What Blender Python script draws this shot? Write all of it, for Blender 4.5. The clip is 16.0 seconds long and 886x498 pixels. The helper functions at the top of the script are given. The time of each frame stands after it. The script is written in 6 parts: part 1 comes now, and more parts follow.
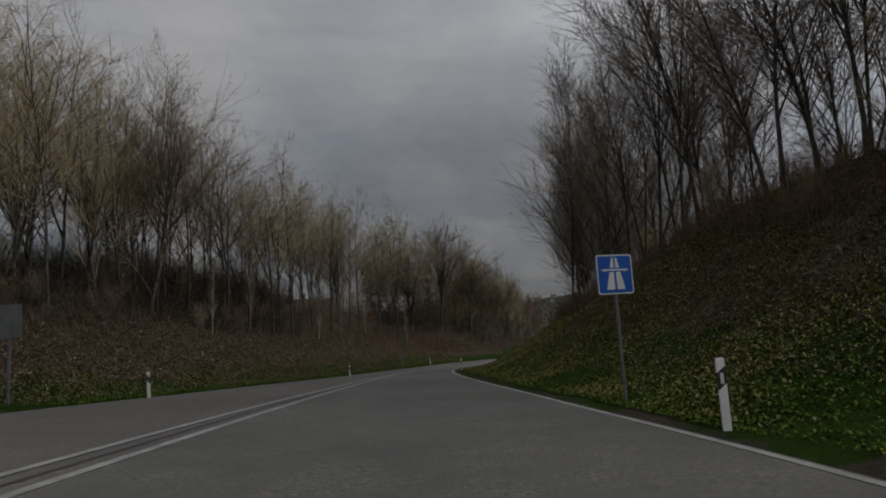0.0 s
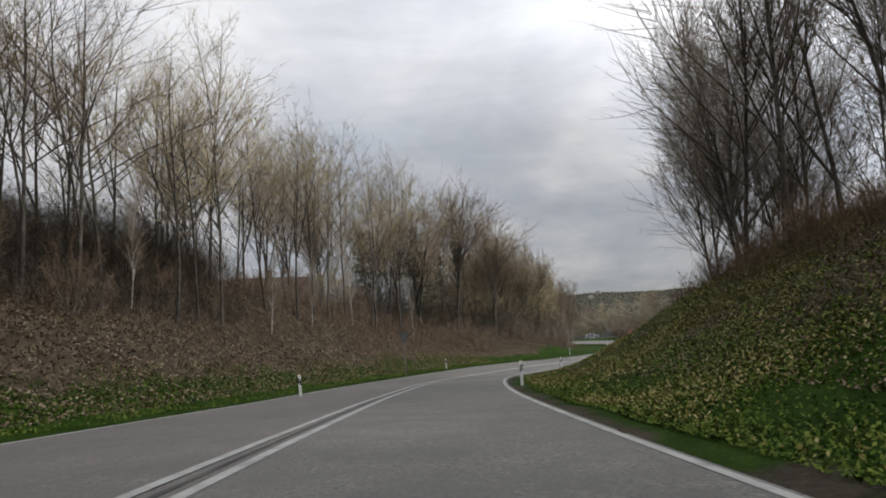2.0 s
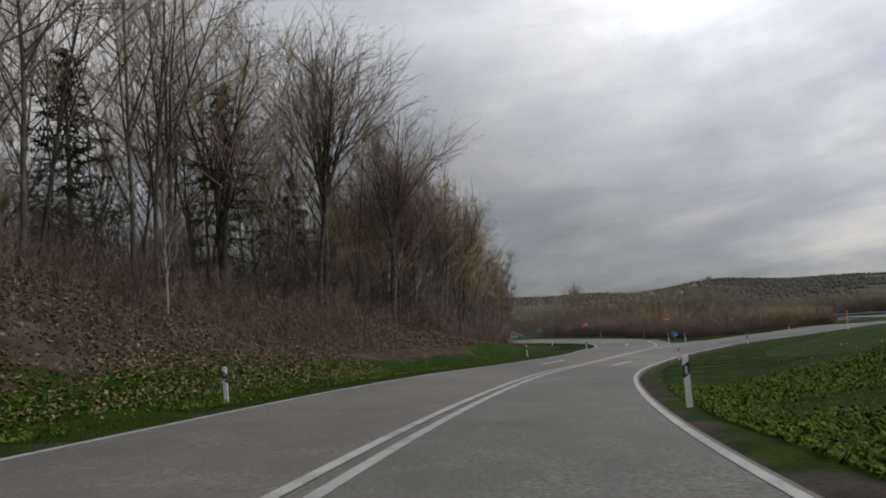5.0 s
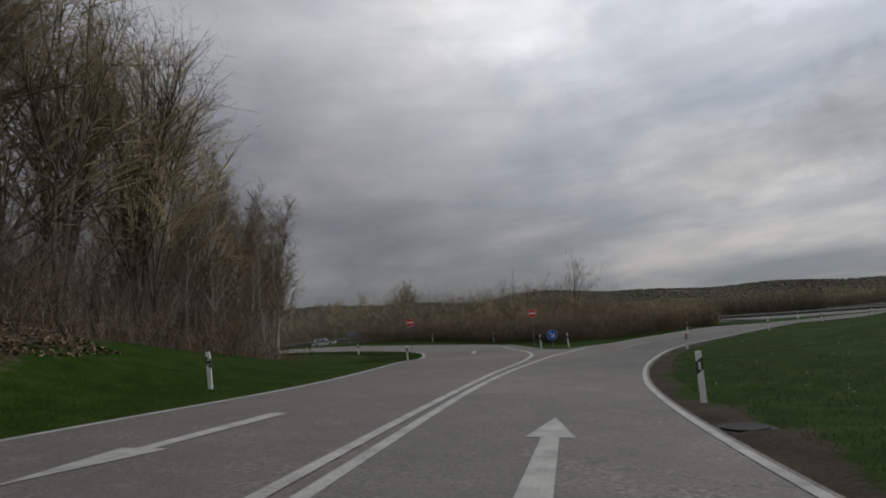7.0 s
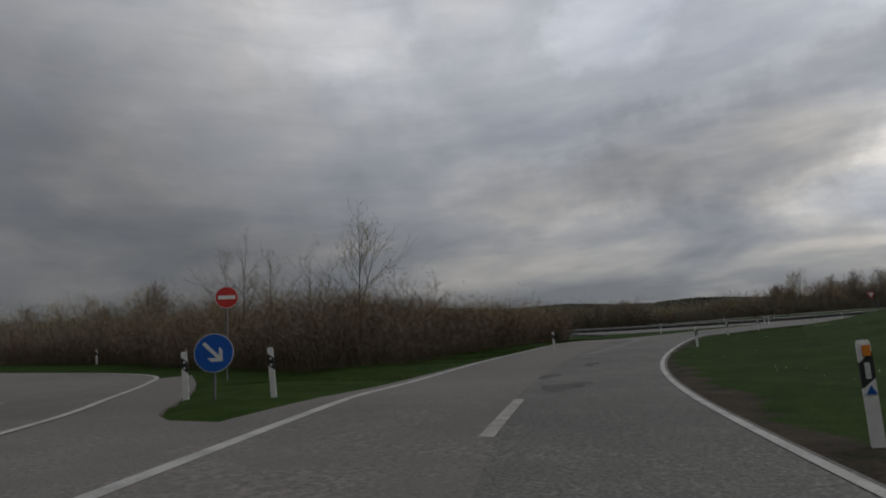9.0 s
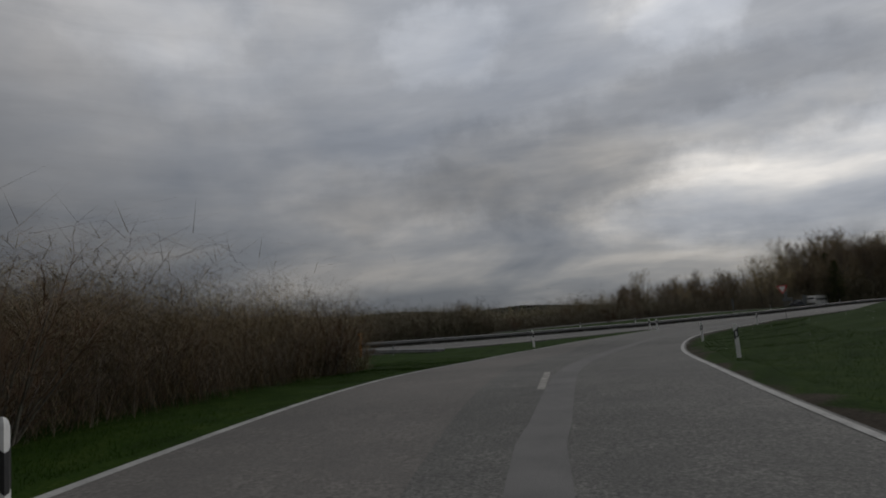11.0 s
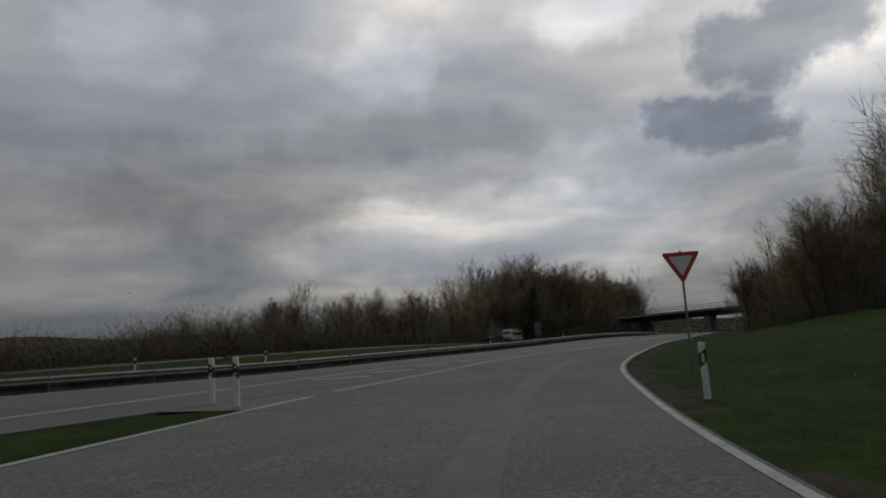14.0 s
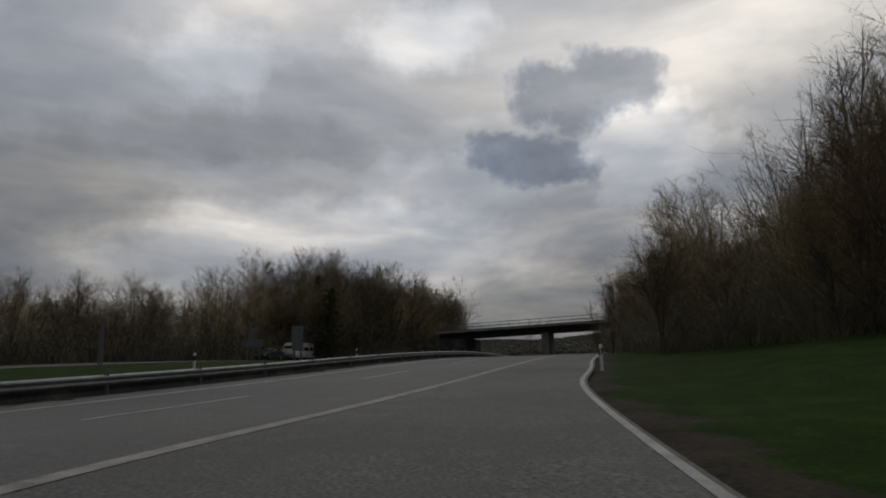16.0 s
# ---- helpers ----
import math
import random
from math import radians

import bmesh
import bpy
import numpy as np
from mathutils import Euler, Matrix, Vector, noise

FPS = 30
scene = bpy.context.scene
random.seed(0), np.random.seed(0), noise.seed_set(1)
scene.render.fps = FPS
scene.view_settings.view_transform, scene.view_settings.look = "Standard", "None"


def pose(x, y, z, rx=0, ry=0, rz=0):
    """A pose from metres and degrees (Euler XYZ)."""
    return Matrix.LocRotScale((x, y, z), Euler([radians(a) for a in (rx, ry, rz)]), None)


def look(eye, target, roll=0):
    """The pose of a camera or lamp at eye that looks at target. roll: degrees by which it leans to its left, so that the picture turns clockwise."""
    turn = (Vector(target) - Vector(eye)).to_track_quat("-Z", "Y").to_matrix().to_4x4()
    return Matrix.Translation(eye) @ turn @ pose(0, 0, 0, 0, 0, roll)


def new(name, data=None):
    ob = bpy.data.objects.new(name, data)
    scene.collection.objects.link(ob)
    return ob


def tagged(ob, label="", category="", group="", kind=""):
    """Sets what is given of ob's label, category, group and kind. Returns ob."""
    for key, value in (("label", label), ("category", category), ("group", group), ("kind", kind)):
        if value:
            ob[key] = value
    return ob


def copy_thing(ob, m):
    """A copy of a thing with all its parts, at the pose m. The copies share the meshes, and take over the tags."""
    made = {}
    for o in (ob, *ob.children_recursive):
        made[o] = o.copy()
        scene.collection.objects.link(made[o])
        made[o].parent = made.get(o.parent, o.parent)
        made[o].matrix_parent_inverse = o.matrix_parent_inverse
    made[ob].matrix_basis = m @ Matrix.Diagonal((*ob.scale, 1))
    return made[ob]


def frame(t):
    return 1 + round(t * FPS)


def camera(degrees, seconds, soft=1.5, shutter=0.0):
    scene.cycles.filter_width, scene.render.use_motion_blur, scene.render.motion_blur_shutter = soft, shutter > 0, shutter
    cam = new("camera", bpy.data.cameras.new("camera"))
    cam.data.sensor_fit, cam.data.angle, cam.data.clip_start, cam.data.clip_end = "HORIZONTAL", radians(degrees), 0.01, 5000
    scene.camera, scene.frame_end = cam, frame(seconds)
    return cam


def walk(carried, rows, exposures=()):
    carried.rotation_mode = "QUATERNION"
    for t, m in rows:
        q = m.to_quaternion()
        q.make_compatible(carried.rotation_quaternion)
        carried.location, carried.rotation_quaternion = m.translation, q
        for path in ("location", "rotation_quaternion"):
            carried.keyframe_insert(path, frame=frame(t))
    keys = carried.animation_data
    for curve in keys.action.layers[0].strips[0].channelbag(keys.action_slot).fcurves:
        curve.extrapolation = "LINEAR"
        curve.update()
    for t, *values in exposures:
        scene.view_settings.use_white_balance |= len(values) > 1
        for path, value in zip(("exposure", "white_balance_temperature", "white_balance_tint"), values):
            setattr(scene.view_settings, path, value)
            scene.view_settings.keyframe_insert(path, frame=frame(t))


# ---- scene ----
# ---- camera ----
cam = camera(71.0, 16.0, soft=1.9)
PATH = [
    (0.0, (-1.64, 18.28, 1.97), (-1.45, 28.19, 3.27), -3.52),
    (0.5, (-1.88, 24.74, 1.75), (-1.76, 34.66, 3.06), -3.63),
    (1.0, (-2.24, 31.25, 1.55), (-2.16, 41.17, 2.87), -3.61),
    (1.5, (-2.55, 37.85, 1.32), (-2.49, 47.76, 2.64), -3.57),
    (2.0, (-2.80, 44.54, 1.00), (-2.72, 54.46, 2.32), -3.62),
    (2.5, (-2.89, 51.30, 0.73), (-2.79, 61.21, 2.04), -3.48),
    (3.0, (-2.88, 57.97, 0.43), (-2.71, 67.88, 1.72), -3.20),
    (3.2, (-2.89, 60.65, 0.30), (-2.66, 70.57, 1.60), -3.22),
    (4.2, (-2.87, 74.56, -0.34), (-2.04, 84.44, 0.98), -3.42),
    (5.3, (2.33, 91.23, -1.27), (4.37, 100.93, 0.03), -3.90),
    (5.5, (3.45, 94.40, -1.44), (5.71, 104.06, -0.15), -3.88),
    (6.0, (6.48, 102.40, -1.73), (9.34, 111.90, -0.44), -3.86),
    (6.5, (10.10, 110.28, -2.05), (13.60, 119.56, -0.76), -3.86),
    (7.0, (14.08, 117.86, -2.34), (18.25, 126.86, -1.04), -3.70),
    (7.5, (18.69, 124.74, -2.64), (23.46, 133.43, -1.31), -3.45),
    (8.0, (23.52, 131.57, -2.81), (28.98, 139.84, -1.46), -3.27),
    (8.5, (28.99, 137.73, -3.00), (35.05, 145.55, -1.61), -3.11),
    (9.0, (34.61, 143.03, -3.08), (41.26, 150.37, -1.67), -3.07),
    (9.2, (36.92, 144.99, -3.06), (43.78, 152.14, -1.68), -2.95),
    (10.2, (48.64, 154.87, -3.08), (56.37, 161.06, -1.73), -3.40),
    (11.3, (65.08, 162.26, -2.62), (73.65, 167.22, -1.24), -4.12),
    (11.5, (68.24, 163.52, -2.54), (76.96, 168.21, -1.17), -4.20),
    (12.0, (76.34, 166.43, -2.53), (85.43, 170.35, -1.14), -4.29),
    (12.5, (84.68, 168.57, -2.67), (94.06, 171.70, -1.22), -4.01),
    (13.0, (93.00, 169.95, -2.71), (102.61, 172.28, -1.21), -3.78),
    (13.5, (101.42, 170.81, -2.64), (111.18, 172.30, -1.09), -3.52),
    (14.0, (109.62, 170.93, -2.62), (119.47, 171.59, -1.02), -2.84),
    (14.5, (117.49, 170.62, -2.57), (127.36, 170.44, -0.93), -2.01),
    (15.0, (125.22, 169.55, -2.52), (135.04, 168.66, -0.83), -1.82),
    (15.5, (132.73, 167.86, -2.41), (142.46, 166.32, -0.69), -1.74),
    (16.0, (140.03, 165.64, -2.16), (149.64, 163.48, -0.42), -1.59),
]
walk(cam, [(t, look(eye, target, roll)) for t, eye, target, roll in PATH],
     [(0.0, -0.9), (0.1, -0.55), (0.3, -0.1), (0.5, 0.15), (0.8, 0.48), (1.2, 0.53), (3.2, 0.38), (5.3, -0.15), (7.0, -0.53), (9.0, -1.05),
      (11.3, -1.38), (12.5, -1.45), (16.0, -1.52)])

# ---- sky, sun ----
world = bpy.data.worlds.new("overcast")
scene.world = world
world.use_nodes = True
SUN_HEADING, SUN_HEIGHT = 102.0, 38.0


CLOUDS = [(116.7, 23.1, 7.0, 3.4, 0.52), (111.3, 18.0, 6.5, 2.2, 0.6), (67, 14.5, 13, 4.6, 0.7), (54, 13, 10, 3.2, 0.82), (84, 19.5, 12, 2.0, 0.78), (93, 9.5, 18, 4.8, 1.62),
          (103, 15.5, 9, 3.2, 1.35), (122, 17.5, 6, 4.5, 1.5), (101, 29, 7, 3.2, 1.35), (97, 24, 13, 3.0, 0.88), (58.5, 25.8, 7, 3.0, 1.25), (81.8, 26, 6, 3.2, 1.3),
          (32.4, 27.6, 8, 4.0, 1.2), (22, 9, 17, 3.8, 0.88), (35.7, 23, 7, 3.2, 1.12), (6, 27.7, 13, 3.4, 1.1), (5, 15, 13, 5.5, 0.88), (118, 6, 14, 4.0, 0.86)]


def build_sky():
    nt = world.node_tree
    nt.nodes.clear()
    N, L = nt.nodes.new, nt.links.new
    out, bg = N("ShaderNodeOutputWorld"), N("ShaderNodeBackground")
    co, sep = N("ShaderNodeTexCoord"), N("ShaderNodeSeparateXYZ")
    L(co.outputs["Generated"], sep.inputs[0])
    up = N("ShaderNodeMath"); up.operation = "MAXIMUM"; up.inputs[1].default_value = 0.0
    L(sep.outputs[2], up.inputs[0])
    den = N("ShaderNodeMath"); den.operation = "ADD"; den.inputs[1].default_value = 0.2
    L(up.outputs[0], den.inputs[0])
    flat = N("ShaderNodeVectorMath"); flat.operation = "DIVIDE"
    comb = N("ShaderNodeCombineXYZ")
    for i in range(3):
        L(den.outputs[0], comb.inputs[i])
    L(co.outputs["Generated"], flat.inputs[0]); L(comb.outputs[0], flat.inputs[1])
    mp = N("ShaderNodeMapping")
    mp.inputs["Rotation"].default_value = (0, 0, radians(28)); mp.inputs["Scale"].default_value = (1.2, 0.95, 0.0)
    L(flat.outputs[0], mp.inputs[0])
    big = N("ShaderNodeTexNoise"); big.inputs["Scale"].default_value = 0.95; big.inputs["Detail"].default_value = 6; big.inputs["Roughness"].default_value = 0.5
    big.inputs["Distortion"].default_value = 0.5
    L(mp.outputs[0], big.inputs["Vector"])
    small = N("ShaderNodeTexNoise"); small.inputs["Scale"].default_value = 3.0; small.inputs["Detail"].default_value = 4; small.inputs["Distortion"].default_value = 0.3
    L(mp.outputs[0], small.inputs["Vector"])
    both = N("ShaderNodeMath"); both.operation = "MULTIPLY_ADD"; both.inputs[1].default_value = 0.2
    shift = N("ShaderNodeMath"); shift.operation = "MULTIPLY_ADD"; shift.inputs[1].default_value = 0.9; shift.inputs[2].default_value = -0.05
    L(big.outputs["Fac"], shift.inputs[0]); L(small.outputs["Fac"], both.inputs[0]); L(shift.outputs[0], both.inputs[2])
    def cloud(stops):
        r = N("ShaderNodeValToRGB")
        e = r.color_ramp.elements
        e[0].position, e[0].color = stops[0][0], (*stops[0][1], 1)
        e[1].position, e[1].color = stops[-1][0], (*stops[-1][1], 1)
        for p, c in stops[1:-1]:
            e.new(p).color = (*c, 1)
        L(both.outputs[0], r.inputs[0])
        return r.outputs[0]

    even = cloud([(0.34, (0.31, 0.333, 0.375)), (0.52, (0.43, 0.438, 0.46)), (0.70, (0.6, 0.58, 0.57))])
    torn = cloud([(0.35, (0.22, 0.236, 0.268)), (0.46, (0.31, 0.322, 0.346)), (0.56, (0.48, 0.47, 0.458)), (0.7, (0.84, 0.785, 0.71))])
    high = N("ShaderNodeMapRange"); high.inputs[1].default_value, high.inputs[2].default_value = 0.0, 0.45
    high.inputs[3].default_value, high.inputs[4].default_value = 0.48, 1.3
    L(sep.outputs[2], high.inputs[0])
    # the bright part round the hidden sun
    a, h = radians(SUN_HEADING), radians(SUN_HEIGHT)
    dot = N("ShaderNodeVectorMath"); dot.operation = "DOT_PRODUCT"
    dot.inputs[1].default_value = (math.sin(a) * math.cos(h), math.cos(a) * math.cos(h), math.sin(h))
    L(co.outputs["Generated"], dot.inputs[0])
    glow = N("ShaderNodeMapRange"); glow.inputs[1].default_value, glow.inputs[2].default_value = 0.2, 1.0
    glow.inputs[3].default_value, glow.inputs[4].default_value = 0.95, 2.75
    L(dot.outputs["Value"], glow.inputs[0])
    tear = N("ShaderNodeMapRange"); tear.inputs[1].default_value, tear.inputs[2].default_value = 0.35, 0.85
    tear.inputs[4].default_value = 0.72
    L(dot.outputs["Value"], tear.inputs[0])
    ramp = N("ShaderNodeMixRGB")
    L(tear.outputs[0], ramp.inputs[0]); L(even, ramp.inputs[1]); L(torn, ramp.inputs[2])
    # single cloud banks and bright gaps: heading, height, half width and half height in degrees, gain
    az = N("ShaderNodeMath"); az.operation = "ARCTAN2"
    el = N("ShaderNodeMath"); el.operation = "ARCSINE"
    L(sep.outputs[0], az.inputs[0]); L(sep.outputs[1], az.inputs[1]); L(sep.outputs[2], el.inputs[0])
    where = N("ShaderNodeCombineXYZ")
    L(az.outputs[0], where.inputs[0]); L(el.outputs[0], where.inputs[1])
    ruffle = N("ShaderNodeTexNoise"); ruffle.inputs["Scale"].default_value = 10.0; ruffle.inputs["Detail"].default_value = 5; ruffle.inputs["Roughness"].default_value = 0.6
    L(where.outputs[0], ruffle.inputs["Vector"])
    off = N("ShaderNodeVectorMath"); off.operation = "SUBTRACT"; off.inputs[1].default_value = (0.5, 0.5, 0.5)
    L(ruffle.outputs["Color"], off.inputs[0])
    amount = N("ShaderNodeVectorMath"); amount.operation = "MULTIPLY"; amount.inputs[1].default_value = (0.24, 0.12, 0.0)
    L(off.outputs[0], amount.inputs[0])
    warped = N("ShaderNodeVectorMath"); warped.operation = "ADD"
    L(where.outputs[0], warped.inputs[0]); L(amount.outputs[0], warped.inputs[1])
    last = cool = None
    for head, height, wide, tall, strength in CLOUDS:
        d = N("ShaderNodeVectorMath"); d.operation = "SUBTRACT"; d.inputs[1].default_value = (radians(head), radians(height), 0)
        k = N("ShaderNodeVectorMath"); k.operation = "MULTIPLY"; k.inputs[1].default_value = (1 / radians(wide), 1 / radians(tall), 0)
        q = N("ShaderNodeVectorMath"); q.operation = "DOT_PRODUCT"
        r = N("ShaderNodeMapRange"); r.interpolation_type = "SMOOTHSTEP"
        hard = strength < 0.65
        r.inputs[1].default_value, r.inputs[2].default_value, r.inputs[3].default_value, r.inputs[4].default_value = 0.45 if hard else 0.1, 1.25 if hard else 1.7, strength, 1.0
        L(warped.outputs[0], d.inputs[0]); L(d.outputs[0], k.inputs[0]); L(k.outputs[0], q.inputs[0]); L(k.outputs[0], q.inputs[1]); L(q.outputs["Value"], r.inputs[0])
        if hard:
            c = N("ShaderNodeMapRange"); c.inputs[1].default_value, c.inputs[2].default_value, c.inputs[3].default_value, c.inputs[4].default_value = strength, 1.0, 1.0, 0.0
            L(r.outputs[0], c.inputs[0])
            if cool is None:
                cool = c.outputs[0]
            else:
                both_c = N("ShaderNodeMath"); both_c.operation = "MAXIMUM"
                L(cool, both_c.inputs[0]); L(c.outputs[0], both_c.inputs[1])
                cool = both_c.outputs[0]
        if last is None:
            last = r.outputs[0]
        else:
            m = N("ShaderNodeMath"); m.operation = "MULTIPLY"
            L(last, m.inputs[0]); L(r.outputs[0], m.inputs[1])
            last = m.outputs[0]
    mul = N("ShaderNodeVectorMath"); mul.operation = "SCALE"
    gain = N("ShaderNodeMath"); gain.operation = "MULTIPLY"
    L(glow.outputs[0], gain.inputs[0]); L(high.outputs[0], gain.inputs[1])
    # fine ripples along the horizon
    fan = N("ShaderNodeMapping"); fan.inputs["Scale"].default_value = (4.5, 26.0, 0.0); fan.inputs["Rotation"].default_value = (0, 0, radians(-7))
    L(where.outputs[0], fan.inputs[0])
    fine = N("ShaderNodeTexNoise"); fine.inputs["Scale"].default_value = 1.0; fine.inputs["Detail"].default_value = 7; fine.inputs["Roughness"].default_value = 0.62; fine.inputs["Distortion"].default_value = 0.4
    L(fan.outputs[0], fine.inputs["Vector"])
    ripple = N("ShaderNodeMapRange"); ripple.inputs[1].default_value, ripple.inputs[2].default_value = 0.3, 0.7
    ripple.inputs[3].default_value, ripple.inputs[4].default_value = 0.93, 1.07
    L(fine.outputs["Fac"], ripple.inputs[0])
    rippled = N("ShaderNodeMath"); rippled.operation = "MULTIPLY"
    L(last, rippled.inputs[0]); L(ripple.outputs[0], rippled.inputs[1])
    banks = N("ShaderNodeMath"); banks.operation = "MULTIPLY"
    L(gain.outputs[0], banks.inputs[0]); L(rippled.outputs[0], banks.inputs[1])
    tint = N("ShaderNodeMixRGB"); tint.blend_type = "MULTIPLY"; tint.inputs[2].default_value = (0.9, 0.98, 1.12, 1)
    L(cool, tint.inputs[0]); L(ramp.outputs[0], tint.inputs[1])
    L(tint.outputs[0], mul.inputs[0]); L(banks.outputs[0], mul.inputs["Scale"])
    sky = N("ShaderNodeTexSky"); sky.sky_type = "NISHITA"; sky.sun_disc = False
    sky.sun_elevation, sky.sun_rotation = h, a
    mix = N("ShaderNodeMixRGB"); mix.blend_type = "ADD"; mix.inputs[0].default_value = 0.006
    L(mul.outputs[0], mix.inputs[1]); L(sky.outputs[0], mix.inputs[2])
    L(mix.outputs[0], bg.inputs[0])
    bg.inputs[1].default_value = 1.0
    L(bg.outputs[0], out.inputs[0])


build_sky()
sun = new("sun", bpy.data.lights.new("sun", "SUN"))
sun.data.energy, sun.data.angle, sun.data.color = 0.9, radians(25), (1.0, 0.96, 0.9)
_a, _h = radians(SUN_HEADING), radians(SUN_HEIGHT)
sun.matrix_basis = look((0, 0, 60), (-math.sin(_a) * math.cos(_h), -math.cos(_a) * math.cos(_h), 60 - math.sin(_h)))


# ---- materials ----
def surface(name, colors, scale=4.0, fine=60.0, rough=0.9, bump=0.3, metal=0.0, spread=(0.35, 0.65), random_tint=0.0, bump_distance=0.02, spec=0.5, islands=0.0):
    """A rough surface of two or three colours, mixed by a coarse and a fine noise."""
    ma = bpy.data.materials.new(name)
    ma.use_nodes = True
    nt = ma.node_tree
    N, L = nt.nodes.new, nt.links.new
    bs = nt.nodes["Principled BSDF"]
    co = N("ShaderNodeTexCoord")
    n1, n2 = N("ShaderNodeTexNoise"), N("ShaderNodeTexNoise")
    n1.inputs["Scale"].default_value, n1.inputs["Detail"].default_value = scale, 5
    n2.inputs["Scale"].default_value, n2.inputs["Detail"].default_value = fine, 3
    for n in (n1, n2):
        L(co.outputs["Object"], n.inputs["Vector"])
    ad = N("ShaderNodeMath"); ad.operation = "MULTIPLY_ADD"; ad.inputs[1].default_value = 0.45; ad.use_clamp = True
    sb = N("ShaderNodeMath"); sb.operation = "MULTIPLY_ADD"; sb.inputs[1].default_value = 0.75; sb.inputs[2].default_value = -0.1
    L(n1.outputs["Fac"], sb.inputs[0]); L(n2.outputs["Fac"], ad.inputs[0]); L(sb.outputs[0], ad.inputs[2])
    ra = N("ShaderNodeValToRGB")
    el = ra.color_ramp.elements
    el[0].position, el[1].position = spread
    el[0].color, el[1].color = (*colors[0], 1), (*colors[-1], 1)
    if len(colors) > 2:
        el.new(sum(spread) / 2).color = (*colors[1], 1)
    fac = ad.outputs[0]
    if islands:
        ge = N("ShaderNodeNewGeometry")
        im = N("ShaderNodeMixRGB"); im.inputs[0].default_value = islands
        L(fac, im.inputs[1]); L(ge.outputs["Random Per Island"], im.inputs[2])
        fac = im.outputs[0]
    L(fac, ra.inputs[0])
    last = ra.outputs[0]
    if random_tint:
        oi = N("ShaderNodeObjectInfo")
        hs = N("ShaderNodeHueSaturation")
        mr = N("ShaderNodeMapRange"); mr.inputs[3].default_value, mr.inputs[4].default_value = 1 - random_tint, 1 + random_tint
        L(oi.outputs["Random"], mr.inputs[0]); L(mr.outputs[0], hs.inputs["Value"]); L(last, hs.inputs["Color"])
        last = hs.outputs[0]
    L(last, bs.inputs["Base Color"])
    bs.inputs["Roughness"].default_value, bs.inputs["Metallic"].default_value = rough, metal
    bs.inputs["Specular IOR Level"].default_value = spec
    if bump:
        bu = N("ShaderNodeBump"); bu.inputs["Strength"].default_value, bu.inputs["Distance"].default_value = bump, bump_distance
        L(n2.outputs["Fac"], bu.inputs["Height"]); L(bu.outputs[0], bs.inputs["Normal"])
    return ma


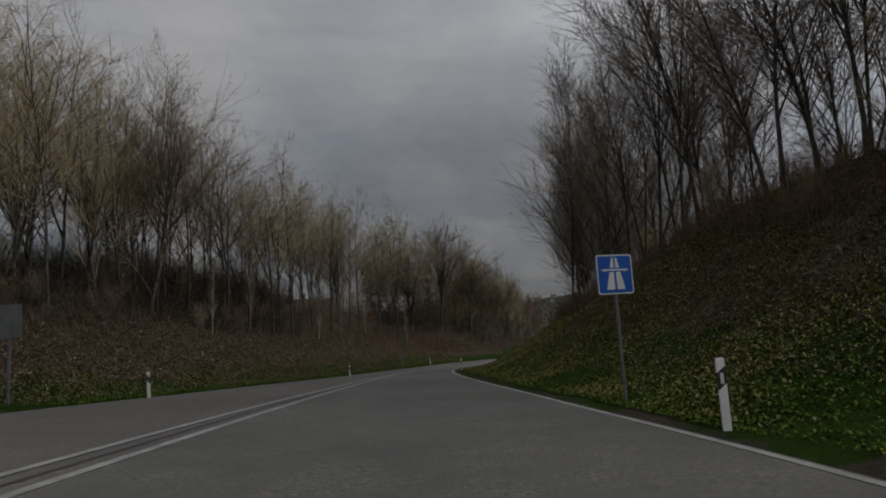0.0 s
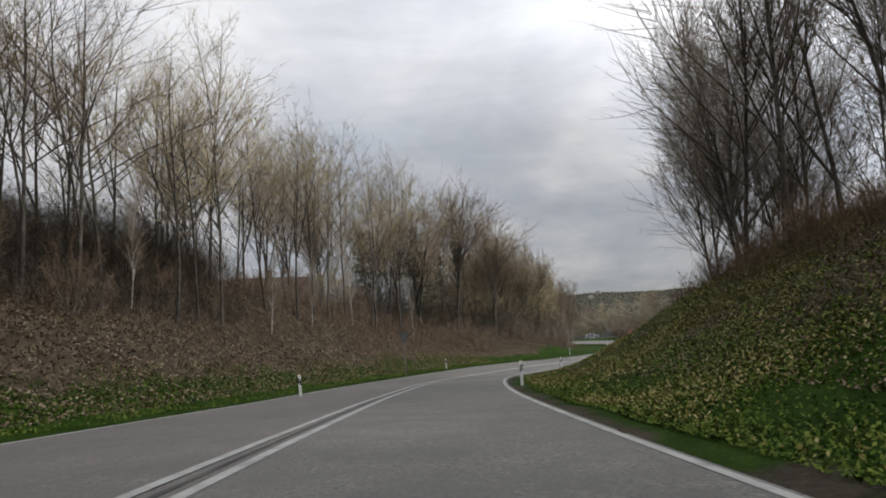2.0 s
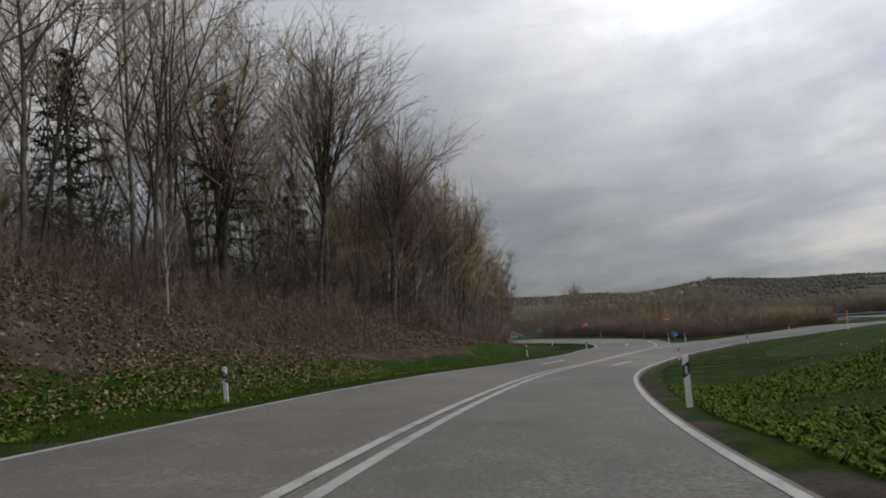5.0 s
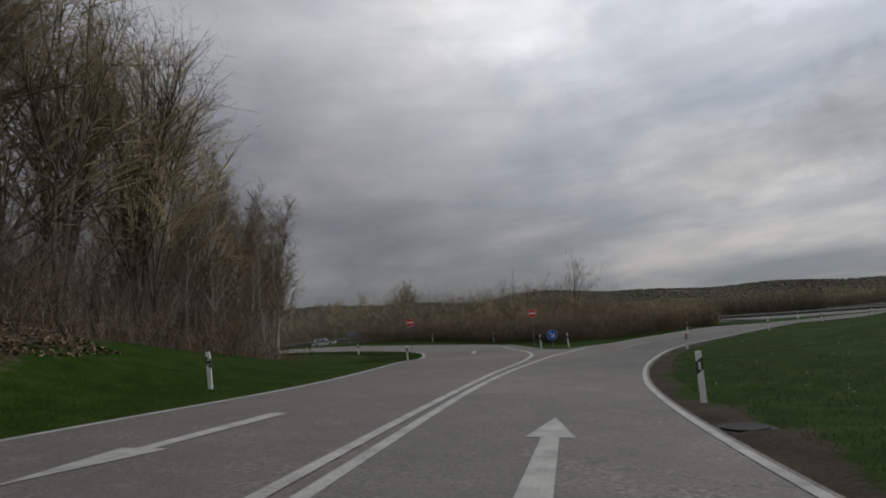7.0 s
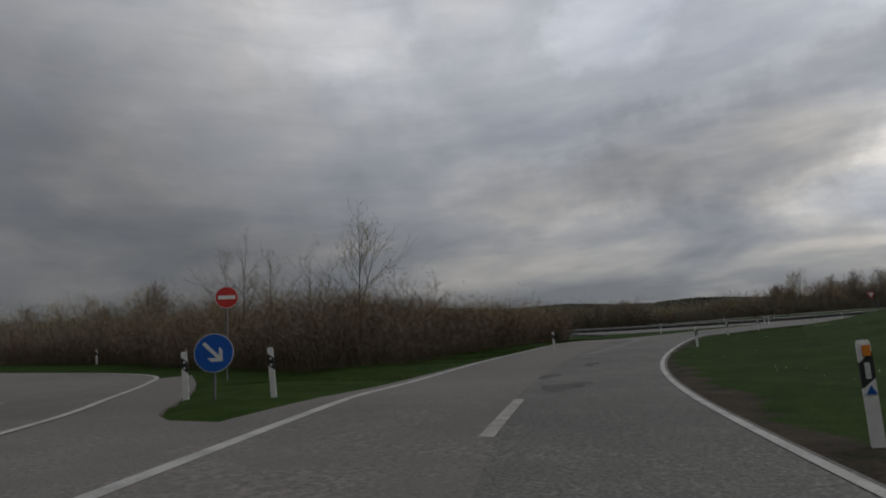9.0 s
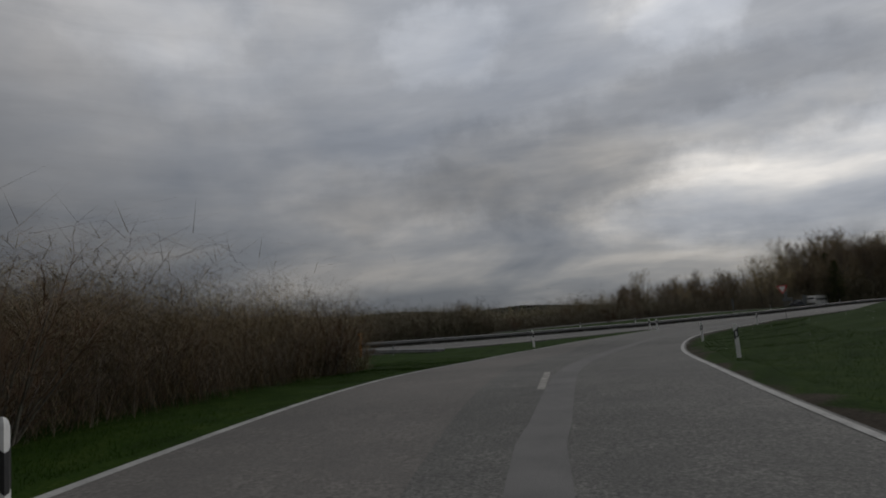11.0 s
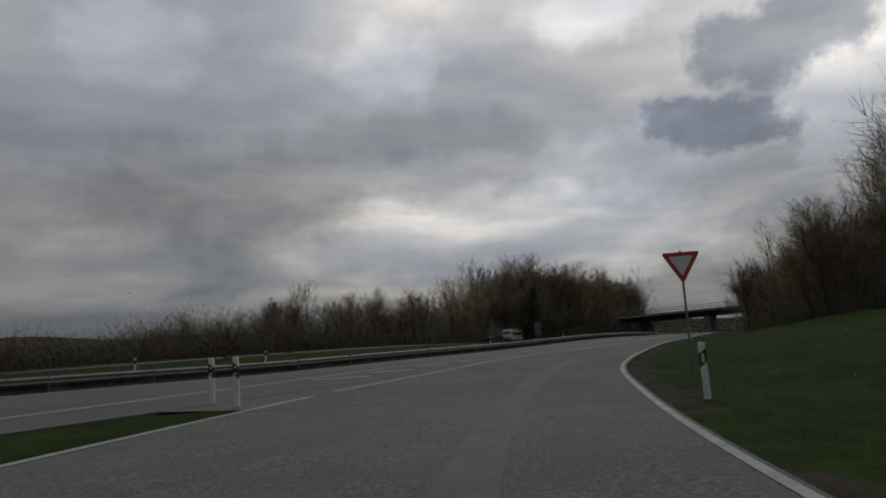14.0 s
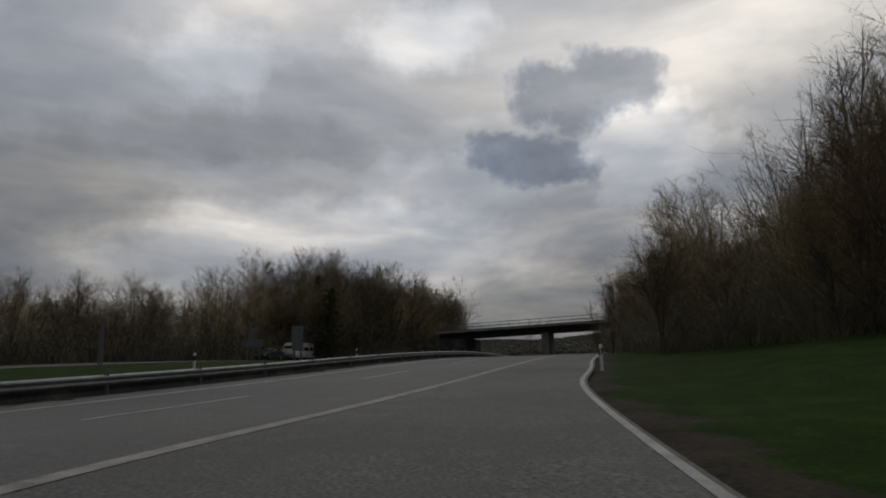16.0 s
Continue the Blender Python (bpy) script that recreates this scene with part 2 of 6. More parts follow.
def asphalt(name, dark, mid, pale, stone=0.5):
    """Road surface: broad wear, blotches, fine chippings and a few hair cracks."""
    ma = bpy.data.materials.new(name)
    ma.use_nodes = True
    nt = ma.node_tree
    N, L = nt.nodes.new, nt.links.new
    bs = nt.nodes["Principled BSDF"]
    co = N("ShaderNodeTexCoord")

    def noise_at(scale, detail=4, rough=0.55):
        n = N("ShaderNodeTexNoise")
        n.inputs["Scale"].default_value, n.inputs["Detail"].default_value, n.inputs["Roughness"].default_value = scale, detail, rough
        L(co.outputs["Object"], n.inputs["Vector"])
        return n

    def math_(op, a, b, c=None, clamp=False):
        n = N("ShaderNodeMath"); n.operation = op; n.use_clamp = clamp
        for k, q in enumerate((a, b, c)):
            if q is None:
                continue
            if isinstance(q, (int, float)):
                n.inputs[k].default_value = q
            else:
                L(q, n.inputs[k])
        return n.outputs[0]

    broad, blotch, grit = noise_at(0.12, 5), noise_at(1.1, 6, 0.62), noise_at(26, 3, 0.7)
    v = math_("MULTIPLY_ADD", broad.outputs["Fac"], 0.55, math_("MULTIPLY", blotch.outputs["Fac"], 0.45))
    v = math_("MULTIPLY_ADD", math_("SUBTRACT", grit.outputs["Fac"], 0.5), stone, v, True)
    ra = N("ShaderNodeValToRGB")
    el = ra.color_ramp.elements
    el[0].position, el[0].color, el[1].position, el[1].color = 0.3, (*dark, 1), 0.72, (*pale, 1)
    el.new(0.5).color = (*mid, 1)
    L(v, ra.inputs[0])
    vo = N("ShaderNodeTexVoronoi"); vo.feature = "DISTANCE_TO_EDGE"; vo.inputs["Scale"].default_value = 0.22
    warp = N("ShaderNodeVectorMath"); warp.operation = "MULTIPLY_ADD"; warp.inputs[1].default_value = (1.6, 1.6, 0)
    L(blotch.outputs["Color"], warp.inputs[0]); L(co.outputs["Object"], warp.inputs[2]); L(warp.outputs[0], vo.inputs["Vector"])
    crack = N("ShaderNodeMapRange"); crack.inputs[1].default_value, crack.inputs[2].default_value = 0.0, 0.006
    crack.inputs[3].default_value, crack.inputs[4].default_value = 0.55, 0.0
    L(vo.outputs["Distance"], crack.inputs[0])
    mask = N("ShaderNodeMapRange"); mask.inputs[1].default_value, mask.inputs[2].default_value = 0.52, 0.6
    L(broad.outputs["Fac"], mask.inputs[0])
    mx = N("ShaderNodeMixRGB"); mx.inputs[2].default_value = (0.03, 0.03, 0.03, 1)
    L(math_("MULTIPLY", crack.outputs[0], mask.outputs[0]), mx.inputs[0]); L(ra.outputs[0], mx.inputs[1])
    chips = noise_at(15, 3, 0.65)
    cm = N("ShaderNodeMapRange"); cm.inputs[1].default_value, cm.inputs[2].default_value = 0.36, 0.66
    cm.inputs[3].default_value, cm.inputs[4].default_value = 0.7, 1.36
    L(chips.outputs["Fac"], cm.inputs[0])
    worn = N("ShaderNodeMapRange"); worn.inputs[1].default_value, worn.inputs[2].default_value = 0.42, 0.58
    worn.inputs[3].default_value, worn.inputs[4].default_value = 0.1, 1.0
    L(blotch.outputs["Fac"], worn.inputs[0])
    hv = N("ShaderNodeHueSaturation"); L(mx.outputs[0], hv.inputs["Color"]); L(cm.outputs[0], hv.inputs["Value"]); L(worn.outputs[0], hv.inputs["Fac"])
    L(hv.outputs[0], bs.inputs["Base Color"])
    L(math_("MULTIPLY_ADD", blotch.outputs["Fac"], 0.3, 0.68), bs.inputs["Roughness"])
    bs.inputs["Specular IOR Level"].default_value = 0.32
    bu = N("ShaderNodeBump"); bu.inputs["Strength"].default_value, bu.inputs["Distance"].default_value = 0.6, 0.02
    L(grit.outputs["Fac"], bu.inputs["Height"]); L(bu.outputs[0], bs.inputs["Normal"])
    return ma


ASPHALT = asphalt("asphalt", (0.084, 0.082, 0.076), (0.130, 0.125, 0.114), (0.200, 0.191, 0.174), 0.7)
ASPHALT_RAMP = asphalt("asphalt_slip_road", (0.064, 0.063, 0.058), (0.110, 0.107, 0.099), (0.176, 0.171, 0.157), 1.1)
ASPHALT_BROWN = asphalt("asphalt_brownish", (0.090, 0.084, 0.077), (0.133, 0.123, 0.112), (0.185, 0.171, 0.155), 0.7)
ASPHALT_MOTORWAY = asphalt("asphalt_motorway", (0.086, 0.084, 0.079), (0.122, 0.118, 0.11), (0.172, 0.166, 0.154), 0.5)
SEAL_BAND = surface("asphalt_band", [(0.105, 0.102, 0.098), (0.15, 0.146, 0.14)], 1.2, 60, 0.85, 0.4)
TAR = surface("tar_repair", [(0.06, 0.058, 0.056), (0.105, 0.102, 0.098)], 1.2, 30, 0.9, 0.4, spec=0.1)
PAINT = surface("road_paint", [(0.17, 0.168, 0.158), (0.28, 0.276, 0.26), (0.38, 0.375, 0.355)], 2.2, 30, 0.75, 0.25, spread=(0.25, 0.6))
WORN_PAINT = surface("worn_road_paint", [(0.15, 0.142, 0.128), (0.25, 0.238, 0.215), (0.33, 0.315, 0.285)], 3.0, 25, 0.8, 0.25, spread=(0.32, 0.62), spec=0.3)
WHITE_PLASTIC = surface("white_plastic", [(0.6, 0.6, 0.58), (0.78, 0.78, 0.76)], 4, 25, 0.5, 0.05, spread=(0.2, 0.55))
BLACK_PLASTIC = surface("black_plastic", [(0.018, 0.018, 0.02), (0.03, 0.03, 0.03)], 6, 40, 0.5, 0.05)
REFLECTOR = surface("reflector", [(0.55, 0.55, 0.55), (0.75, 0.75, 0.75)], 20, 200, 0.2, 0.1)
ORANGE = surface("orange_paint", [(0.75, 0.22, 0.02), (0.9, 0.3, 0.03)], 6, 60, 0.45, 0.05)
GALVANISED = surface("galvanised_steel", [(0.15, 0.152, 0.153), (0.24, 0.242, 0.242)], 3, 40, 0.55, 0.08, metal=0.5)
SIGN_BLUE = surface("sign_blue", [(0.008, 0.09, 0.42), (0.012, 0.12, 0.5)], 3, 30, 0.35, 0.02)
SIGN_WHITE = surface("sign_white", [(0.68, 0.69, 0.68), (0.8, 0.8, 0.78)], 3, 30, 0.35, 0.02)
SIGN_RED = surface("sign_red", [(0.52, 0.035, 0.03), (0.62, 0.05, 0.04)], 3, 30, 0.35, 0.02)
SIGN_GREY = surface("sign_back", [(0.12, 0.125, 0.13), (0.18, 0.185, 0.19)], 3, 30, 0.5, 0.05, metal=0.3)
BARK = surface("bark_grey_brown", [(0.066, 0.057, 0.046), (0.121, 0.108, 0.088), (0.198, 0.182, 0.154)], 3, 22, 0.95, 0.8, random_tint=0.25, spec=0.1)
BARK_DARK = surface("bark_dark", [(0.042, 0.036, 0.031), (0.076, 0.066, 0.055), (0.117, 0.105, 0.088)], 3, 22, 0.95, 0.8, random_tint=0.25, spec=0.1)
BARK_BIRCH = surface("bark_birch", [(0.076, 0.066, 0.057), (0.255, 0.236, 0.208), (0.397, 0.378, 0.340)], 3, 14, 0.8, 0.4, spread=(0.3, 0.5), spec=0.2)
TWIG = surface("twigs_brown", [(0.151, 0.117, 0.083), (0.277, 0.222, 0.159)], 0.5, 8, 0.9, 0, random_tint=0.3, spec=0.05)
TWIG_BUD = surface("twigs_budding", [(0.225, 0.183, 0.106), (0.397, 0.330, 0.198)], 0.4, 6, 0.9, 0, random_tint=0.25, spec=0.05)
TWIG_DARK = surface("twigs_dark", [(0.133, 0.112, 0.090), (0.244, 0.204, 0.162)], 0.5, 8, 0.9, 0, random_tint=0.25, spec=0.05)
TWIG_OLIVE = surface("twigs_olive", [(0.248, 0.199, 0.118), (0.461, 0.376, 0.231)], 0.4, 6, 0.9, 0, random_tint=0.25, spec=0.05)
TWIG_RED = surface("twigs_reddish", [(0.127, 0.086, 0.056), (0.217, 0.150, 0.099)], 0.5, 8, 0.9, 0, random_tint=0.25, spec=0.05)
TWIG_WOOD = surface("twigs_grey_brown", [(0.142, 0.124, 0.089), (0.270, 0.240, 0.173)], 0.5, 8, 0.9, 0, random_tint=0.25, spec=0.05)
# twig brown darkened: the shade inside the wood is put into the colour
TWIG_SHADE = surface("twigs_shade_dark", [(0.05, 0.043, 0.034), (0.095, 0.08, 0.062)], 0.5, 8, 0.9, 0, random_tint=0.25, spec=0.05)
NEEDLES = surface("needles", [(0.036, 0.047, 0.017), (0.091, 0.101, 0.036)], 1.0, 14, 0.8, 0, random_tint=0.2, spec=0.1)
GRASS_BLADE = surface("grass_blades", [(0.012, 0.024, 0.002), (0.02, 0.046, 0.003), (0.048, 0.068, 0.01)], 0.3, 4, 0.8, 0, spec=0.06, islands=0.45, spread=(0.25, 0.85))
LOW_PLANT = surface("low_plants", [(0.036, 0.06, 0.009), (0.08, 0.12, 0.018), (0.19, 0.205, 0.045)], 0.5, 5, 0.8, 0, spec=0.08, islands=0.6, spread=(0.2, 0.95))
DRY_LEAF = surface("dry_leaves", [(0.05, 0.035, 0.022), (0.15, 0.108, 0.07), (0.36, 0.285, 0.205)], 0.8, 9, 0.85, 0, spec=0.08, islands=0.7, spread=(0.1, 0.98))
PALE_LEAF = surface("pale_leaves", [(0.06, 0.065, 0.014), (0.17, 0.145, 0.045), (0.42, 0.36, 0.19)], 0.8, 9, 0.8, 0, spec=0.08, islands=0.7, spread=(0.1, 0.98))
CONCRETE = surface("weathered_concrete", [(0.16, 0.155, 0.145), (0.26, 0.25, 0.235)], 0.8, 25, 0.9, 0.3)
DARK_METAL = surface("dark_metal", [(0.035, 0.036, 0.037), (0.06, 0.06, 0.06)], 2, 30, 0.85, 0.1, spec=0.15)


# ---- ground height ----
def spline(points, step=1.0):
    """A smooth curve through the points, as an array with about that step."""
    p = np.array(points, float)
    p = np.vstack([2 * p[0] - p[1], p, 2 * p[-1] - p[-2]])
    out = []
    for i in range(1, len(p) - 2):
        n = max(1, int(np.linalg.norm(p[i + 1] - p[i]) / step))
        for k in range(n):
            t = k / n
            out.append(0.5 * ((2 * p[i]) + (p[i + 1] - p[i - 1]) * t + (2 * p[i - 1] - 5 * p[i] + 4 * p[i + 1] - p[i + 2]) * t * t
                              + (3 * p[i] - p[i - 1] - 3 * p[i + 1] + p[i + 2]) * t ** 3))
    out.append(p[-2])
    return np.array(out)


# ---- lines of the roads, from above ----
MDIR, MNOR = np.array((0.874, -0.486)), np.array((0.486, 0.874))  # along the motorway, and across it to its far side


def mpt(n, x):
    """The point of the motorway at the offset n, at that x."""
    return (x, (n - MNOR[0] * x) / MNOR[1])


LEFT_POINTS = [(-16.30, -40.00), (-15.10, 0.00), (-14.30, 20.14), (-13.52, 31.99), (-12.58, 44.35), (-11.43, 56.56), (-10.18, 68.84),
    (-8.20, 81.69), (-4.56, 94.22), (-0.15, 105.78), (5.35, 117.28), (12.27, 128.17), (20.02, 138.27), (28.60, 154.60), (32.30, 161.80),
    (34.60, 168.60), (34.60, 175.00), (31.50, 186.00), (25.00, 198.00), (13.00, 213.00), (-5.00, 230.00), (-40.00, 256.00), (-90.00, 286.00)]
LEFT_EDGE = spline(LEFT_POINTS)
CENTRE_A = spline([(-7.65, -40.00), (-7.05, 0.00), (-6.65, 20.39), (-6.37, 32.33), (-6.13, 44.47), (-5.78, 56.54), (-5.14, 68.63), (-3.51, 80.85),
    (-0.02, 92.66), (4.46, 103.90), (9.74, 114.87), (16.17, 125.27), (23.33, 135.22), (31.13, 144.94), (35.95, 153.40), (38.75, 159.80),
    (41.20, 165.20), (42.90, 170.00), (42.70, 176.00), (39.80, 186.00), (34.00, 202.00), (22.00, 218.00), (4.00, 236.00), (-32.00, 263.00), (-84.00, 294.00)])
CENTRE_POINTS = [(-6.68, -40.00), (-6.14, 0.00), (-5.78, 20.42), (-5.58, 32.37), (-5.48, 44.48), (-5.24, 56.54), (-4.66, 68.62), (-3.10, 80.78),
    (0.34, 92.54), (4.82, 103.75), (10.10, 114.67), (16.45, 125.06), (23.59, 134.97), (31.83, 144.14), (40.98, 152.46), (51.06, 159.81),
    (61.87, 166.12), (73.23, 171.38), (85.49, 175.36), (98.12, 177.43), (110.88, 177.32), (123.53, 174.93), (135.01, 170.89), mpt(217.7, 145),
    mpt(218.0, 156), mpt(218.2, 180), mpt(218.6, 240), mpt(218.6, 330)]
CENTRE_B = spline(CENTRE_POINTS)
RIGHT_POINTS = [(3.20, -40.00), (2.60, 0.00), (2.20, 20.67), (1.08, 32.70), (0.11, 44.58), (-0.50, 56.52), (-0.48, 68.44), (0.71, 80.10),
    (3.87, 91.32), (8.27, 102.35), (13.45, 112.84), (19.65, 122.68), (26.78, 132.04), (35.00, 140.48), (44.25, 147.87), (54.32, 154.05),
    (65.00, 159.10), (76.07, 163.22), (87.32, 166.34), (98.89, 168.35), (110.67, 168.90), (122.39, 167.92), (134.22, 165.79), mpt(213.8, 153),
    mpt(214.4, 163), mpt(215.0, 180), mpt(215.4, 240), mpt(215.4, 330)]
RIGHT_EDGE = spline(RIGHT_POINTS)


# levels along the right edge and the centre line, and of the verges and the motorway
RIGHT_Z = [0.56, 0.21, -0.23, -0.71, -1.22, -1.76, -2.38, -2.90, -3.38, -3.81, -4.11, -4.26, -4.27, -4.32, -4.16, -3.92, -3.98, -3.89, -3.79, -3.68, -3.41]
CENTRE_Z = [0.83, 0.41, -0.12, -0.66, -1.23, -1.77, -2.32, -2.77, -3.22, -3.64, -3.86, -3.93, -3.96, -4.11, -4.04, -3.91, -4.06, -4.02, -3.80, -3.50, -3.14]


def road_levels():
    """Level points on the right edge, the centre line and the left edge, which goes on the cross fall of the lane."""
    out = []
    for i, (zr, zc) in enumerate(zip(RIGHT_Z, CENTRE_Z)):
        r, c = np.array(RIGHT_AT[i]), np.array(CENTRE_AT[i])
        out += [(*r, zr), (*c, zc)]
        if i < len(LEFT_AT):
            q = np.array(LEFT_AT[i])
            out.append((*q, zr + (zc - zr) * np.linalg.norm(q - r) / np.linalg.norm(c - r)))
    return out


RIGHT_AT, CENTRE_AT, LEFT_AT = (p[2:2 + n] for p, n in ((RIGHT_POINTS, len(RIGHT_Z)), (CENTRE_POINTS, len(CENTRE_Z)), (LEFT_POINTS, 11)))
LEVELS = road_levels()
LEVELS += [(29.5, 158.0, -4.16), (39.5, 156.7, -4.07), (40.5, 154.7, -4.10), (3.0, -40, 3.2), (-15.0, -40, 3.6)]
LEVELS += [(*mpt(n, x), z) for n, x, z in ((227, 40, -4.6), (227, 75, -3.7), (227, 100, -3.45), (227, 120, -3.5), (227, 140, -3.35), (227, 165, -2.75), (215, 165, -2.6), (215, 190, -2.1), (227, 190, -2.1),
                                           (215, 228, -3.2), (227, 228, -3.2), (215, 280, -6.0), (227, 280, -6.0), (215, 330, -8.5), (258, 60, -4.6), (258, 120, -3.2), (258, 165, -2.4), (258, 228, -1.8), (258, 300, -3.0))]
LEVELS += [(40, 245, -6.6), (-60, 300, -10.5)]
LEVELS = np.array(LEVELS)


def kernel(r):
    return r * r * np.log(r + 1e-9)


def fit_levels():
    c = LEVELS
    n = len(c)
    k = kernel(np.linalg.norm(c[:, None, :2] - c[None, :, :2], axis=2)) + 8.0 * np.eye(n)
    q = np.c_[np.ones(n), c[:, :2]]
    return np.linalg.solve(np.block([[k, q], [q.T, np.zeros((3, 3))]]), np.r_[c[:, 2], 0, 0, 0])


LEVEL_WEIGHTS = fit_levels()


def level(x, y):
    """The height of the road plane, drawn on smoothly beside it."""
    x, y = np.asarray(x, float), np.asarray(y, float)
    r = np.sqrt((x[..., None] - LEVELS[:, 0]) ** 2 + (y[..., None] - LEVELS[:, 1]) ** 2)
    return kernel(r) @ LEVEL_WEIGHTS[:-3] + LEVEL_WEIGHTS[-3] + LEVEL_WEIGHTS[-2] * x + LEVEL_WEIGHTS[-1] * y


def resample(line, n):
    s = np.r_[0, np.cumsum(np.linalg.norm(np.diff(line, axis=0), axis=1))]
    q = np.linspace(0, s[-1], n)
    return np.c_[np.interp(q, s, line[:, 0]), np.interp(q, s, line[:, 1])]


def normals(line):
    """Unit vectors to the left of the way."""
    d = np.gradient(line, axis=0)
    d /= np.linalg.norm(d, axis=1)[:, None]
    return np.c_[-d[:, 1], d[:, 0]]


def offset(line, by):
    return line + normals(line) * by


def nearest(line, x, y):
    """Distance to a line, positive to its left, and the place of the nearest point along it."""
    p = np.c_[np.ravel(x), np.ravel(y)]
    best, side, at = np.full(len(p), 1e9), np.zeros(len(p)), np.zeros(len(p))
    run = 0.0
    for a, b in zip(line[:-1], line[1:]):
        d = b - a
        ln = float(np.hypot(*d))
        if ln < 1e-6:
            continue
        t = np.clip(((p - a) @ d) / ln ** 2, 0, 1)
        q = p - (a + t[:, None] * d)
        dist = np.hypot(q[:, 0], q[:, 1])
        m = dist < best
        best[m], at[m] = dist[m], run + t[m] * ln
        side[m] = np.sign(d[0] * q[m, 1] - d[1] * q[m, 0])
        run += ln
    return (best * side).reshape(np.shape(x)), at.reshape(np.shape(x))


def inside(poly, x, y):
    """Which points lie in a polygon."""
    hit = np.zeros(np.shape(x), bool)
    for (x0, y0), (x1, y1) in zip(poly, np.roll(poly, -1, axis=0)):
        if y0 != y1:
            hit ^= ((y0 > y) != (y1 > y)) & (x < (x1 - x0) * (y - y0) / (y1 - y0) + x0)
    return hit


def rise(v, a, b):
    t = np.clip((v - a) / (np.asarray(b) - a), 0, 1)
    return t * t * (3 - 2 * t)


RIGHT_COARSE, LEFT_COARSE = RIGHT_EDGE[::3], LEFT_EDGE[::3]
N_NEAR, N_FAR = 214.2, 226.6            # the motorway's carriageway
N_RAIL = 227.15
N_BACK, N_BACK_END = 254.0, 263.5        # the carriageway of the other way
NEAR_EDGE = np.vstack([[mpt(N_NEAR, x) for x in np.linspace(-90, 112, 90)], spline([mpt(N_NEAR, 114), mpt(214.4, 124), mpt(215.0, 140), mpt(215.6, 160)], 2.0),
                       [mpt(215.8, x) for x in np.linspace(163, 330, 60)]])


def bank(x, y):
    """What rises beside the road: the cut banks, the mound inside the curve, the far hills."""
    x, y = np.asarray(x, float), np.asarray(y, float)
    dr, sr = nearest(RIGHT_COARSE, x, y)
    dl, sl = nearest(LEFT_COARSE, x, y)
    u = np.maximum(-dr, 0)
    v = np.maximum(dl, 0)
    # stations are metres along the edges from their starts
    hr = np.interp(sr, [85, 100, 112, 124, 136, 150, 175, 230, 300, 330, 380, 480], [6.6, 5.9, 4.7, 3.3, 2.4, 1.9, 1.7, 1.9, 1.9, 1.3, 1.6, 2.0])
    wr = np.interp(sr, [0, 118, 140, 175, 230, 330], [13, 13, 13, 16, 20, 14])
    right = hr * rise(u, 0.9, wr) * (1 + 0.12 * np.sin(sr * 0.21 + u * 0.3))
    hl = np.interp(sl, [0, 60, 95, 110, 120, 135, 150, 168, 185, 205, 225], [5.2, 5.2, 5.4, 6.2, 6.8, 6.6, 5.4, 3.9, 2.4, 0.6, 0.2])
    left = hl * rise(v, 1.6, 13) * (1 + 0.12 * np.sin(sl * 0.17 + v * 0.4))
    left = left + 0.13 * np.clip(v - 17, 0, 45) * np.interp(sl, [0, 150, 200], [1, 1, 0])
    right[dr > 0] = 0
    left[dl < 0] = 0
    return right, left


def fine_relief(x, y):
    return 0.06 * np.sin(x * 0.9 + 1.3 * np.sin(y * 0.45)) * np.sin(y * 0.8 + 0.7 * np.sin(x * 0.6))


def hills(x, y):
    """Far land: a wooded valley side."""
    r = np.hypot(x - 60, y - 120)
    a = np.degrees(np.arctan2(x - 60, y - 120))
    ridge = np.interp(a, [-180, -120, -60, -30, 0, 20, 40, 60, 80, 100, 120, 140, 180], [60, 55, 50, 52, 58, 62, 58, 46, 36, 34, 40, 50, 60])
    wave = 1 + 0.07 * np.sin(a * 0.23) + 0.05 * np.sin(a * 0.61 + 1)
    return -8 + rise(r, 260, 1500) * ridge * wave + rise(r, 900, 2200) * ridge * 0.5 * (1 + 0.3 * np.sin(a * 0.37 + 2))


def slice_y(line, lo, hi):
    """The stretch of a line between two distances from its start."""
    s = np.r_[0, np.cumsum(np.linalg.norm(np.diff(line, axis=0), axis=1))]
    return line[(s >= lo) & (s <= hi)]


def station(line, x, y):
    return float(nearest(line, np.array([x]), np.array([y]))[1][0])


# the stretch of the two centre lines up to the island's nose
NOSE_A = slice_y(CENTRE_A, 0, station(CENTRE_A, 42.6, 168.8))
NOSE_B = np.vstack([slice_y(CENTRE_B, 0, station(CENTRE_B, 37.6, 150.0)), spline([(38.0, 150.9), (37.6, 152.2), (38.0, 153.8), (39.3, 156.6), (41.7, 162.2), (43.9, 168.6)], 0.6)])
NOSE_MARGIN = slice_y(CENTRE_B, station(CENTRE_B, 36.4, 149.0), station(CENTRE_B, 60.0, 162.6))
NOSE_MARGIN_OUT = NOSE_MARGIN + normals(NOSE_MARGIN) * np.interp(np.arange(len(NOSE_MARGIN)), [0, 2, 8, 24], [0.1, 1.0, 0.5, 0.12])[:, None]
GORE = slice_y(CENTRE_B, station(CENTRE_B, 121.2, 175.6), station(CENTRE_B, *mpt(218.0, 156)))
GORE_OUT = np.array([NEAR_EDGE[np.argmin(((NEAR_EDGE - p) ** 2).sum(1))] for p in GORE]) + 0.4 * MNOR
